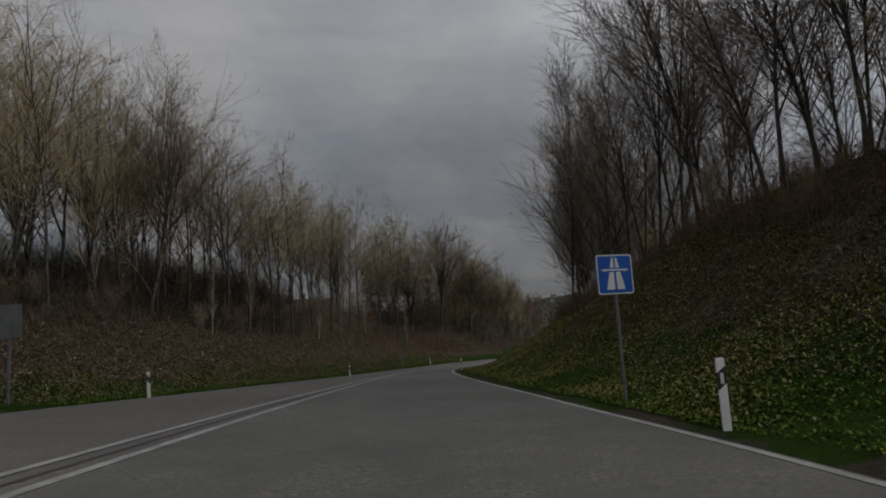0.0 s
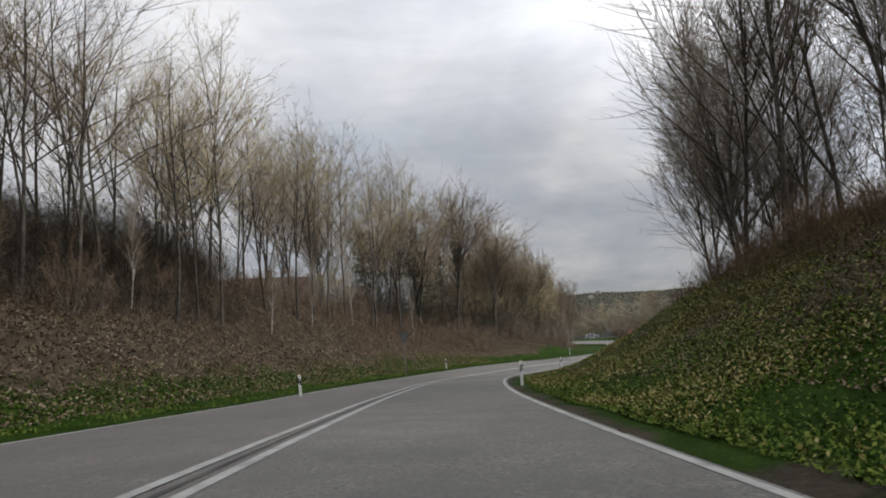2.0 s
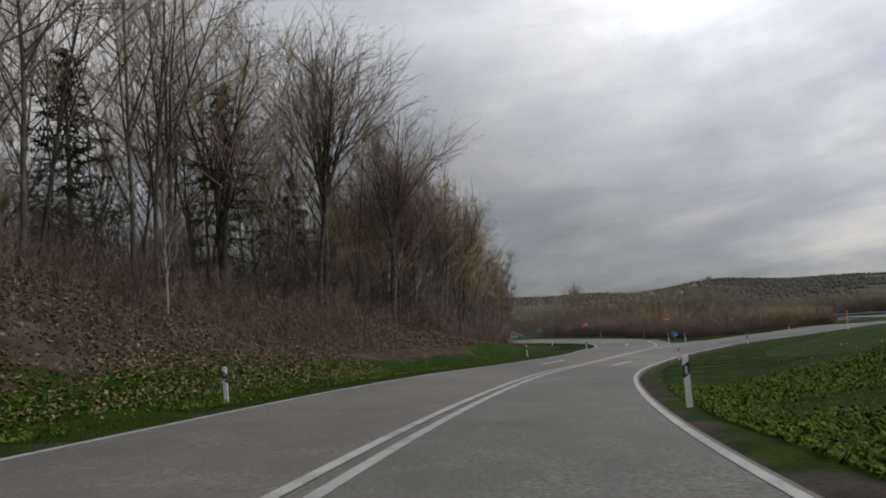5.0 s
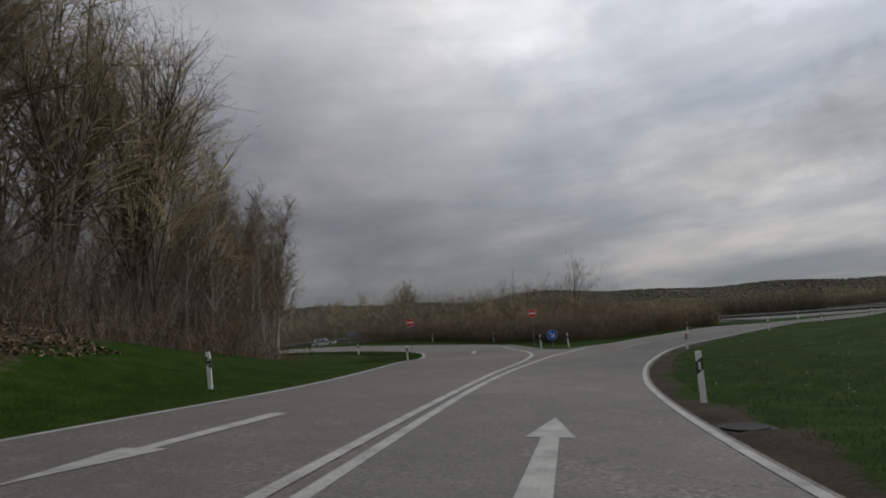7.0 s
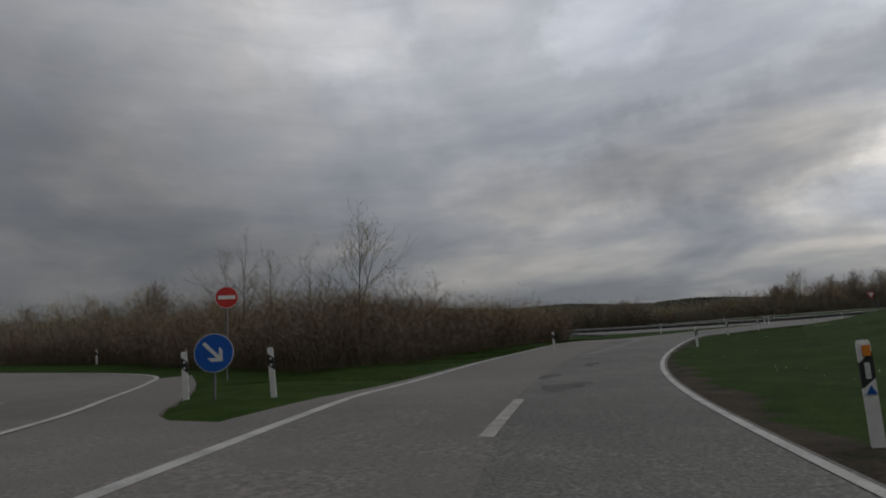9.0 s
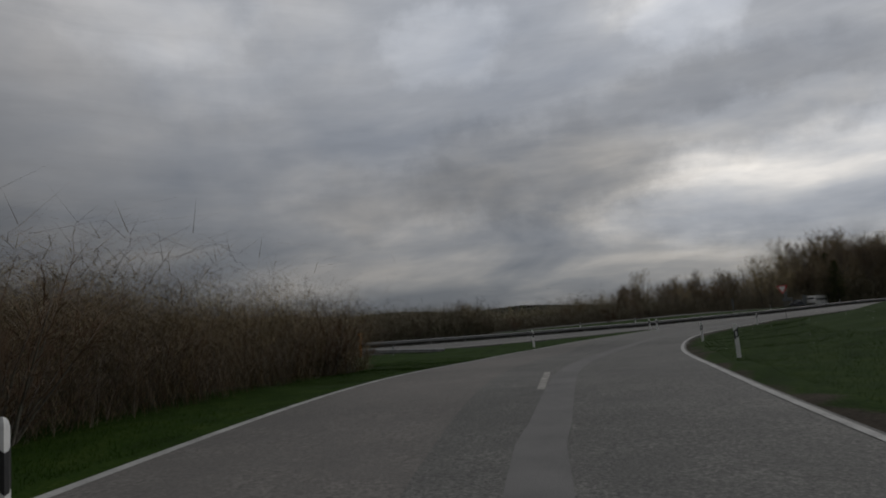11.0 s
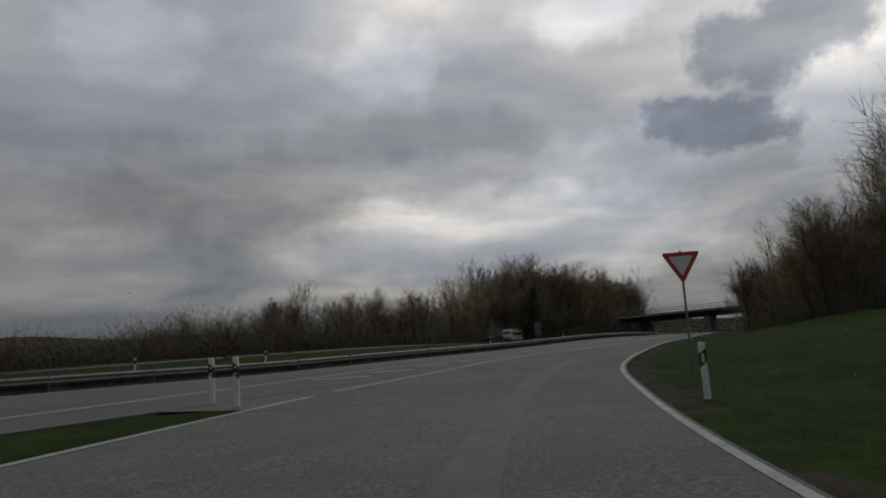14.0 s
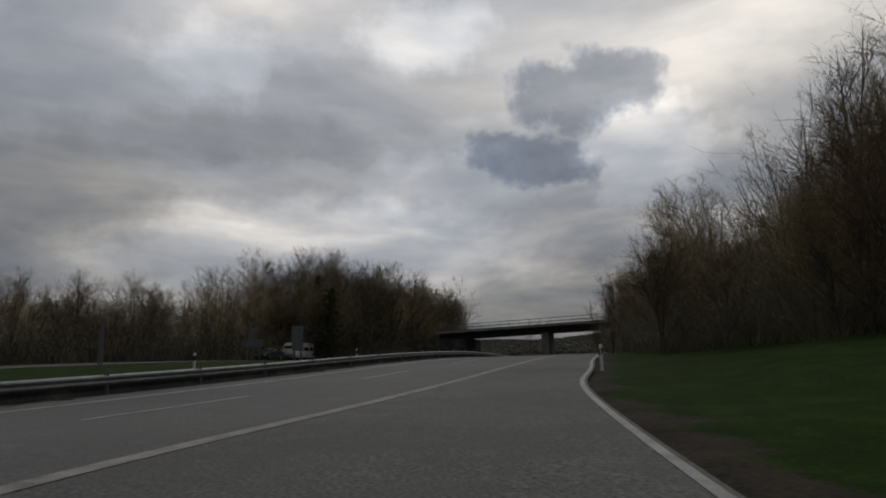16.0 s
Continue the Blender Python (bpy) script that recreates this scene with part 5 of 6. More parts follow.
# shrub belt between the slip roads and the motorway
BELT = [(46.0, 162.8), (50, 163.2), (64, 170.5), (83, 179), (85, 188), (54, 204), (40, 211), (46, 190)]
scatter(SHRUB, BELT, 40, 0.7, 1.05, 12, 4)
scatter(BUSHY, [(64, 174), (66, 176), (80, 184), (60, 198), (46, 200), (56, 184)], 14, 0.4, 0.55, 13, 4)
for x, y, k in ((57.5, 176.5, 0.62), (55.0, 178.0, 0.45), (61.0, 177.0, 0.42), (52.0, 177.5, 0.45), (50.5, 178.5, 0.5), (64.5, 177.5, 0.4)):
    SLIM.put(random.Random(int(x * 10)), x, y, k * 0.85)
# beyond the motorway
def over(along, lateral):
    """A point by its way along the motorway, from where the merging lane begins, and across it."""
    return tuple(np.array((140.0, 165.6)) + along * MDIR + lateral * MNOR)


scatter(SHRUB, [over(-190, 33), over(-190, 52), over(20, 50), over(20, 36)], 40, 0.8, 1.3, 14, 4)
scatter(BUSHY, [over(-190, 38), over(-190, 62), over(20, 56), over(20, 40)], 30, 0.38, 0.6, 15, 4)
WOOD = [over(12, 48), over(12, 66), over(80, 70), over(178, 64), over(172, 46), over(100, 40), over(74, 46), over(50, 47)]
scatter(BUSHY, [over(24, 49), over(24, 64), over(60, 64), over(60, 47)], 30, 0.5, 0.85, 16, 4)
scatter(DENSE, [over(40, 50), over(40, 64), over(76, 62), over(74, 46)], 26, 0.45, 0.68, 23, 4)
scatter(DENSE, [over(74, 45), over(76, 62), over(92, 60), over(90, 42)], 14, 0.7, 0.95, 26, 4)
scatter(DENSE, [over(90, 43), over(92, 62), over(172, 58), over(168, 44)], 62, 1.1, 1.34, 17, 4)
scatter(BROAD, [over(92, 42), over(95, 60), over(165, 56), over(166, 44)], 10, 1.0, 1.15, 27, 4)
scatter(BUSHY, [over(74, 44), over(78, 50), over(170, 50), over(168, 44)], 34, 0.7, 1.2, 24, 4)
scatter(FIR, [over(80, 40), over(88, 40), over(86, 46)], 3, 0.85, 1.05, 18)
SLIM.put(random.Random(3), *over(212, 33), 0.75)
SLIM.put(random.Random(4), *over(218, 32), 0.6)
scatter(DENSE, [over(-240, 66), over(-240, 84), over(-105, 80), over(-105, 64)], 34, 0.8, 1.05, 62, 4)
# wooded bank on the right before the bridge
FRONT = [(150, 144), (160, 147), (175, 145), (192, 138), (232, 118), (262, 84), (150, 118)]
BEHIND = [(150, 134), (166, 137), (181, 135), (202, 125), (240, 105), (255, 74), (150, 112)]
scatter(DENSE, [(149, 134), (161, 138), (161, 129), (149, 126)], 9, 1.2, 1.4, 68, 4)
scatter(DENSE, BEHIND, 56, 1.0, 1.25, 20, 4)
scatter(BROAD, [(150, 136), (160, 137), (160, 118), (150, 118)], 6, 0.85, 1.0, 25, 4)
scatter(DENSE, [(152, 141.5), (162, 144), (177, 141.5), (194, 135), (234, 115), (230, 108), (190, 128), (152, 133)], 40, 0.5, 0.75, 22, 4)
scatter(BUSHY, [(150, 144.5), (160, 147.5), (176, 146), (194, 138.5), (236, 118), (233, 112), (190, 131), (150, 138)], 44, 0.55, 0.95, 21, 4)


# ---- thickets, leaves and grass ----
def thicket(name, poly, count, h0, h1, material, label, seed, wide=0.016, sides=6, lean=0.3, bushy=1.0):
    """A mass of fine stalks with side twigs, too many to count; bushy lengthens the side twigs."""
    rng = np.random.default_rng(seed)
    poly = np.array(poly, float)
    lo, hi = poly.min(0), poly.max(0)
    xy = rng.uniform(lo, hi, (count * 4, 2))
    xy = xy[inside(poly, xy[:, 0], xy[:, 1])][:count]
    n = len(xy)
    clump = 0.12 * np.sin(xy[:, 0] * 2.3 + 1.7 * np.sin(xy[:, 1] * 1.9)) + 0.7 + 0.22 * np.sin(xy[:, 0] * 0.8 + 2 * np.sin(xy[:, 1] * 0.5)) * np.sin(xy[:, 1] * 0.7)
    h = rng.uniform(h0, h1, n) * clump
    base = np.c_[xy, sheet(xy[:, 0], xy[:, 1]) - 0.05]
    tilt = np.clip(rng.normal(0, 1, (n, 2)), -1.5, 1.5) * lean
    top = base + np.c_[tilt * h[:, None], h]
    side = rng.normal(0, 1, (n, 2)); side /= np.linalg.norm(side, axis=1)[:, None]
    verts, faces = [], []
    w = np.c_[side * wide, np.zeros(n)]
    blocks = [(base - w * 0.55, base + w * 0.55, top)]
    for k in range(sides):
        f = rng.uniform(0.2, 0.95, n)[:, None]
        p = base + (top - base) * f
        out = np.c_[np.clip(rng.normal(0, 1, (n, 2)), -1.6, 1.6) * 0.36 * bushy, rng.uniform(-0.25 * (bushy - 1), 0.5, n)] * (0.35 + 0.25 * np.minimum(h, 6.0)[:, None])
        blocks.append((p - w * 0.65, p + w * 0.65, p + out))
    v = np.concatenate([np.stack(b, 1).reshape(-1, 3) for b in blocks])
    me = bpy.data.meshes.new(name)
    me.vertices.add(len(v)); me.vertices.foreach_set("co", v.astype(np.float32).ravel())
    m = len(v) // 3
    me.loops.add(3 * m); me.loops.foreach_set("vertex_index", np.arange(3 * m, dtype=np.int32))
    me.polygons.add(m); me.polygons.foreach_set("loop_start", np.arange(0, 3 * m, 3, dtype=np.int32))
    me.materials.append(material)
    me.update(); me.validate()
    return tagged(new(name, me), label, "undergrowth", kind="stuff")


def flakes(name, xy, size, material, label, category, seed, flat=0.35, up=0.02, blade=False, height=0.12):
    """Small leaves, or blades of grass, strewn over the ground."""
    rng = np.random.default_rng(seed)
    n = len(xy)
    c = np.c_[xy, sheet(xy[:, 0], xy[:, 1]) + up]
    a = rng.uniform(0, 2 * np.pi, n)
    k = size * rng.uniform(0.6, 1.3, n)
    u = np.c_[np.cos(a), np.sin(a), rng.normal(0, flat, n)] * k[:, None]
    if blade:
        top = c + np.c_[rng.normal(0, 0.35, (n, 2)), np.ones(n)] * (height * rng.uniform(0.5, 1.4, n))[:, None]
        v = np.stack([c - u, c + u, top], 1).reshape(-1, 3)
        q = 3
    else:
        w = np.c_[-np.sin(a), np.cos(a), rng.normal(0, flat, n)] * (k * 0.6)[:, None]
        v = np.stack([c - u, c - w, c + u, c + w], 1).reshape(-1, 3)
        q = 4
    me = bpy.data.meshes.new(name)
    me.vertices.add(len(v)); me.vertices.foreach_set("co", v.astype(np.float32).ravel())
    me.loops.add(q * n); me.loops.foreach_set("vertex_index", np.arange(q * n, dtype=np.int32))
    me.polygons.add(n); me.polygons.foreach_set("loop_start", np.arange(0, q * n, q, dtype=np.int32))
    me.materials.append(material)
    me.update(); me.validate()
    return tagged(new(name, me), label, category, kind="stuff")


def beside(line, side, s0, s1, d0, d1, count, seed, power=1.0):
    """Chance points beside a line: side 1 left, -1 right; power over 1 draws them towards the line."""
    rng = np.random.default_rng(seed)
    s = np.r_[0, np.cumsum(np.linalg.norm(np.diff(line, axis=0), axis=1))]
    q = rng.uniform(s0, s1, count)
    nn = normals(line)
    p = np.c_[np.interp(q, s, line[:, 0]), np.interp(q, s, line[:, 1])]
    m = np.c_[np.interp(q, s, nn[:, 0]), np.interp(q, s, nn[:, 1])]
    return p + m * side * (d0 + (d1 - d0) * rng.random(count) ** power)[:, None]


def patchy(xy, seed, cut=0.0):
    k = np.sin(xy[:, 0] * 1.1 + seed) * np.sin(xy[:, 1] * 0.9 + 2 * seed) + 0.6 * np.sin(xy[:, 0] * 0.37 + xy[:, 1] * 0.53 + seed)
    return xy[k + np.random.default_rng(seed).normal(0, 0.5, len(xy)) > cut]


flakes("leaf_litter", patchy(beside(RIGHT_EDGE, -1, 64, 118, 3.0, 14, 110000, 1), 1, -1.2), 0.034, DRY_LEAF, "dry brown fallen leaves on the bank", "leaf litter", 1, 0.5, 0.03)
flakes("pale_leaf_litter", patchy(beside(RIGHT_EDGE, -1, 64, 120, 1.0, 9, 90000, 2), 2, 0.1), 0.034, PALE_LEAF, "pale yellowish leaves among low plants", "leaf litter", 2, 0.6, 0.08)
flakes("low_plants", patchy(beside(RIGHT_EDGE, -1, 64, 146, 0.8, 12, 190000, 8, 1.4), 8, -0.8), 0.034, LOW_PLANT, "leafy green low plants on the bank", "low plants", 8, 0.6, 0.05)
flakes("leaf_litter", patchy(beside(LEFT_EDGE, 1, 62, 160, 2.6, 14, 125000, 3), 3, -1.2), 0.06, DRY_LEAF, "dry brown fallen leaves under the trees", "leaf litter", 3, 0.5, 0.03)
flakes("leaf_litter", patchy(beside(LEFT_EDGE, 1, 158, 182, 5.8, 13, 18000, 10), 3, -1.2), 0.06, DRY_LEAF, "dry brown fallen leaves at the wood's edge", "leaf litter", 10, 0.5, 0.03)
flakes("pale_leaf_litter", patchy(beside(LEFT_EDGE, 1, 62, 176, 1.4, 5.0, 4000, 4), 4, 0.1), 0.03, PALE_LEAF, "pale leaves on the verge", "leaf litter", 4, 0.6, 0.08)
flakes("low_plants", patchy(beside(LEFT_EDGE, 1, 62, 160, 1.2, 5.2, 36000, 9), 9, -0.5), 0.038, LOW_PLANT, "leafy green low plants on the verge", "low plants", 9, 0.6, 0.06)
flakes("verge_grass", beside(RIGHT_EDGE, -1, 62, 330, 0.9, 6.0, 130000, 5, 1.3), 0.005, GRASS_BLADE, "short green grass on the verge", "grass", 5, 0.1, -0.01, True, 0.045)
flakes("verge_grass", beside(LEFT_EDGE, 1, 62, 250, 0.35, 4.5, 90000, 6, 1.3), 0.006, GRASS_BLADE, "short green grass on the verge", "grass", 6, 0.1, -0.01, True, 0.07)
flakes("island_grass", beside(CENTRE_B, 1, 212, 262, 0.5, 6, 40000, 7, 1.4), 0.006, GRASS_BLADE, "short green grass beside the slip road", "grass", 7, 0.1, -0.01, True, 0.055)
WHITE_BLOOM = surface("white_blossom", [(0.5, 0.5, 0.46), (0.65, 0.65, 0.6)], 4, 20, 0.8, 0, spec=0.1)
flakes("white_blossoms", beside(RIGHT_EDGE, -1, 120, 300, 1.0, 9, 420, 20), 0.022, WHITE_BLOOM, "scattered small white blossoms in the grass", "flowers", 20, 0.5, 0.05)
# this scrub's near-black tone stands for shade under the trees
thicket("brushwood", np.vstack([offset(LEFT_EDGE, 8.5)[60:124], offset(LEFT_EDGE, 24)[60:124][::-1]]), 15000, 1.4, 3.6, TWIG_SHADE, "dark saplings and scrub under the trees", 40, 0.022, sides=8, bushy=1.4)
thicket("brushwood", np.vstack([offset(LEFT_EDGE, 9.5)[124:205], offset(LEFT_EDGE, 26)[124:205][::-1]]), 9000, 1.0, 2.4, TWIG, "dull brown saplings under the trees", 66, 0.02)
thicket("brushwood", np.vstack([offset(LEFT_EDGE, 7)[60:205], offset(LEFT_EDGE, 14)[60:205][::-1]]), 9000, 0.5, 1.6, TWIG_RED, "brown brambles and saplings under the trees", 31, 0.02)
thicket("brushwood", np.vstack([offset(LEFT_EDGE, 8)[60:200], offset(LEFT_EDGE, 17)[60:200][::-1]]), 8000, 0.8, 2.2, TWIG_DARK, "dark scrub on the slope under the trees", 55, 0.016, sides=8)
thicket("brushwood", np.vstack([offset(LEFT_EDGE, 5.2)[132:164], offset(LEFT_EDGE, 11)[132:164][::-1]]), 2200, 0.7, 1.8, TWIG_RED, "reddish brambles low on the slope", 56, 0.014, sides=9)
RIGHT_BRUSH = np.vstack([offset(RIGHT_EDGE, -8.5)[60:128], offset(RIGHT_EDGE, -22)[60:128][::-1]])
thicket("brushwood", RIGHT_BRUSH, 22000, 0.5, 1.8, TWIG_RED, "brown dry brambles on the bank", 32)
thicket("belt_thicket", BELT, 30000, 2.4, 4.4, TWIG_DARK, "dense dark brown thicket between slip road and motorway", 33, 0.008, sides=13, lean=0.5, bushy=1.9)
thicket("belt_thicket", BELT, 22000, 2.2, 4.4, TWIG_RED, "brown scrub between slip road and motorway", 50, 0.007, sides=13, lean=0.5, bushy=1.9)
thicket("belt_thicket", [(64, 172), (83, 179), (85, 188), (54, 204), (46, 200)], 16000, 3.0, 4.8, TWIG_BUD, "yellowish budding scrub between slip road and motorway", 51, 0.012, sides=9, lean=0.45, bushy=1.8)
# three stands in TWIG_SHADE, coloured dark for the wood's shaded depth
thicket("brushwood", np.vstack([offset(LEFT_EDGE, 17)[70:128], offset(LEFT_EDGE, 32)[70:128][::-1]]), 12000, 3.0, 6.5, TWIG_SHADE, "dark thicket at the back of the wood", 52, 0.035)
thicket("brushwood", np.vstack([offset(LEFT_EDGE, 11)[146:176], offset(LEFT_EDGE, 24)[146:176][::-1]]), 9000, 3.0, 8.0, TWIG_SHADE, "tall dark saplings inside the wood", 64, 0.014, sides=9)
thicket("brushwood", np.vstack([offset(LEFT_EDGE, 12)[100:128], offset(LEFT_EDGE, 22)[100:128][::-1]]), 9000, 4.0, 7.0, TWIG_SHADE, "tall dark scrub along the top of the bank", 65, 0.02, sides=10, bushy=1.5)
thicket("brushwood", np.vstack([offset(LEFT_EDGE, 10.5)[176:208], offset(LEFT_EDGE, 22)[176:208][::-1]]), 9000, 3.0, 8.0, TWIG_DARK, "tall brown saplings inside the wood", 67, 0.014, sides=10)
thicket("far_thicket", [over(-260, 34), over(-260, 60), over(-75, 58), over(-60, 36)], 46000, 10.0, 14.5, TWIG_WOOD, "tall brown hedge belt beyond the motorway", 53, 0.035, sides=8, lean=0.4, bushy=1.6)
thicket("far_thicket", [over(-90, 34), over(-90, 58), over(-8, 56), over(-16, 36)], 28000, 4.2, 6.6, TWIG_WOOD, "brown hedge belt beyond the motorway", 34, 0.03, sides=8, lean=0.4, bushy=1.6)
thicket("far_thicket", [over(-20, 42), over(-10, 60), over(34, 60), over(34, 47)], 12000, 1.8, 3.6, TWIG_WOOD, "low brown hedge beyond the motorway", 54, 0.03, sides=8, lean=0.4, bushy=1.6)
thicket("far_thicket", [(-90, 345), (-90, 400), (120, 300), (260, 240), (240, 215), (110, 268)], 16000, 3.0, 7.0, TWIG_BUD, "brown wood edge beyond the motorway", 35, 0.05)
thicket("wood_thicket", [over(84, 44), over(88, 62), over(172, 58), over(168, 44)], 38000, 6.0, 13.5, TWIG_WOOD, "dense twigs of the wood beyond the motorway", 39, 0.05, sides=8, lean=0.4, bushy=1.6)
thicket("wood_thicket", WOOD, 26000, 3.0, 7.5, TWIG_WOOD, "dense undergrowth of the wood beyond the motorway", 36, 0.04, sides=8, lean=0.4, bushy=1.6)
thicket("wood_thicket", FRONT, 44000, 2.5, 8.0, TWIG_WOOD, "dense undergrowth of the wood by the bridge", 37, 0.015, sides=11, lean=0.5, bushy=2.3)
thicket("wood_thicket", BEHIND, 22000, 7.0, 13.5, TWIG_WOOD, "tall dense twigs of the wood by the bridge", 57, 0.018, sides=10, lean=0.35, bushy=1.6)
thicket("wood_thicket", np.vstack([offset(LEFT_EDGE, 13)[190:226], offset(LEFT_EDGE, 26)[150:226][::-1]]), 5000, 2.0, 5.0, TWIG_DARK, "dense undergrowth of the wood's edge", 38, 0.02)


def far_woods():
    """Tree tops over the far hillsides, by chance in a wide sector."""
    rng = np.random.default_rng(77)
    n = 40000
    a = np.radians(rng.uniform(-35, 135, n))
    r = 380 + 1500 * rng.random(n) ** 1.3
    x, y = 60 + r * np.sin(a), 120 + r * np.cos(a)
    open_land = np.sin(x * 0.011 + 1) * np.sin(y * 0.009 + 2) + 0.4 * np.sin(x * 0.03) * np.sin(y * 0.027)
    k = open_land < 0.7
    x, y = x[k], y[k]
    n = len(x)
    h = rng.uniform(3.0, 6.0, n)
    rad = rng.uniform(2.0, 4.0, n)
    b = np.c_[x, y, ground(x, y) - 1.5]
    rings = []
    for f, g in ((0.0, 0.8), (0.55, 1.0), (0.85, 0.6)):
        for k in range(6):
            t = 2 * np.pi * k / 6 + f
            q = rad * g * rng.uniform(0.75, 1.25, n)
            rings.append(b + np.c_[q * np.cos(t), q * np.sin(t), h * f * rng.uniform(0.9, 1.1, n)])
    rings.append(b + np.c_[np.zeros((n, 2)), h])
    v = np.stack(rings, 1).reshape(-1, 3)
    one = [(r * 6 + k, r * 6 + (k + 1) % 6, r * 6 + 6 + (k + 1) % 6, r * 6 + 6 + k) for r in range(2) for k in range(6)]
    one += [(12 + k, 12 + (k + 1) % 6, 18, 18) for k in range(6)]
    quads = np.array(one)
    faces = (np.arange(n)[:, None, None] * 19 + quads[None]).reshape(-1, 4)
    faces = [tuple(q[:3]) if q[2] == q[3] else tuple(q) for q in faces.tolist()]
    me = mesh_of("far_wood", v, faces, FAR_TREES, True)
    tagged(new("far_wood", me), "grey-brown leafless woods on the far hills", "woods", kind="stuff")


# grey-brown lightened a little: distance haze is put into this base colour
FAR_TREES = surface("far_trees", [(0.075, 0.069, 0.060), (0.098, 0.086, 0.071), (0.081, 0.092, 0.060)], 0.02, 0.5, 0.95, 0.4, spec=0.03, islands=0.35, bump_distance=0.6)
far_woods()


# ---- crash barriers ----
DARK_CONCRETE = surface("dark_concrete", [(0.02, 0.021, 0.018), (0.045, 0.044, 0.038), (0.09, 0.085, 0.075)], 0.9, 12, 0.9, 0.4)
def swept(line, profile, z_of, lift=0.0):
    """A profile of (across, up) pulled along a line."""
    nn = normals(line)
    verts, faces = [], []
    m = len(profile)
    for p, n in zip(line, nn):
        z = z_of(p)
        verts += [(p[0] + n[0] * a, p[1] + n[1] * a, z + b + lift) for a, b in profile]
    for i in range(len(line) - 1):
        for k in range(m - 1):
            faces.append((i * m + k, (i + 1) * m + k, (i + 1) * m + k + 1, i * m + k + 1))
    return verts, faces


W_BEAM = [(0.0, 0.44), (0.035, 0.46), (0.08, 0.5), (0.08, 0.54), (0.02, 0.575), (0.02, 0.605), (0.08, 0.64), (0.08, 0.68), (0.035, 0.72), (0.0, 0.74), (-0.02, 0.74), (-0.02, 0.44), (0.0, 0.44)]


def crash_barrier(line, label, towards=-1, ends_low=False, every=4.0, sunk=0.0):
    """A galvanised steel rail on posts, one thing."""
    p0 = line[0]
    bar = thing("crash_barrier", Matrix.Identity(4), label, "crash barrier", "crash barriers")
    n = max(2, int(np.linalg.norm(np.diff(line, axis=0), axis=1).sum() / 2.0))
    pts = resample(line, n)
    drop = np.zeros(n)
    if ends_low:
        k = min(n, 7)
        drop[-k:] = -0.6 * np.linspace(0, 1, k) ** 1.2
    it = {tuple(p): d for p, d in zip(pts, drop)}

    def z_of(p):
        return float(level(*p)) + it.get(tuple(p), 0.0) - sunk

    part("beam", swept(pts, [(a * -towards * -1, b) for a, b in W_BEAM], z_of), GALVANISED, bar, "ribbed galvanised steel beam", True)
    m = max(2, int(np.linalg.norm(np.diff(line, axis=0), axis=1).sum() / every))
    q = resample(line, m)
    me = None
    d = line[-1] - line[0]
    turn = math.atan2(d[1], d[0])
    for a in q[:-1 if ends_low else None]:
        if me is None:
            bm = box(0.06, 0.1, 0.95, 0, 0, 0.22, 0.008)
            me = bpy.data.meshes.new("post")
            bm.to_mesh(me); bm.free()
            me.materials.append(GALVANISED)
        po = new("post", me)
        po.parent = bar
        po.matrix_basis = Matrix.Translation((a[0], a[1], float(level(*a)))) @ Matrix.Rotation(turn, 4, "Z")
    return bar


def straight(n0, x0, n1, x1):
    return np.array([mpt(n0, x0), mpt(n1, x1)])


crash_barrier(resample(straight(N_RAIL + 0.1, -60, N_RAIL + 0.1, 330), 180), "long galvanised crash barrier along the motorway's median", -1, sunk=0.2)
crash_barrier(resample(straight(212.6, -60, 211.6, 100.2), 80), "galvanised crash barrier that dips into the grass at its end", -1, True)


def median_wall():
    pts = resample(straight(N_RAIL + 0.42, -60, N_RAIL + 0.42, 330), 190)
    prof = [(-0.3, -0.1), (-0.27, 0.12), (-0.13, 0.3), (-0.1, 0.62), (-0.06, 0.66), (0.06, 0.66), (0.1, 0.62), (0.13, 0.3), (0.27, 0.12), (0.3, -0.1)]
    ob = part("median_barrier", swept(pts, prof, lambda p: float(level(*p)) - 0.2), DARK_CONCRETE)
    tagged(ob, "dark mossy concrete barrier below the rail", "concrete barrier", kind="structure")


median_wall()


# ---- emergency telephone ----
def telephone(m):
    t = thing("emergency_telephone", m, "orange roadside emergency telephone pillar", "telephone")
    part("pillar", box(0.16, 0.13, 1.4, 0, 0, 0.68, 0.025), ORANGE, t)
    part("housing", box(0.25, 0.2, 0.4, 0, -0.02, 1.36, 0.03), ORANGE, t)
    part("hood", prism([(-0.19, 0), (0.19, 0), (0.14, 0.12), (-0.14, 0.12)], 0.27, bevel=0.012), ORANGE, t, "flared orange hood").location = (0, -0.155, 1.55)
    part("speaker_panel", box(0.16, 0.012, 0.22, 0, -0.122, 1.36, 0.004), BLACK_PLASTIC, t)
    part("base", box(0.3, 0.26, 0.1, 0, 0, 0.0, 0.015), CONCRETE, t)
    return t


telephone(facing(93.4, 188.8, -75, 0, 0.0))


# ---- manhole in the verge ----
def manhole(m):
    t = thing("manhole", m, "round concrete manhole with iron cover in the grass", "manhole")
    part("ring", tube(0.4, -0.3, 0.015, 28), DARK_CONCRETE, t)
    part("cover", tube(0.31, 0.03, 0.05, 24), DARK_METAL, t, "dark cast iron cover")
    return t


manhole(facing(21.25, 124.05, -36, 0, -0.03))


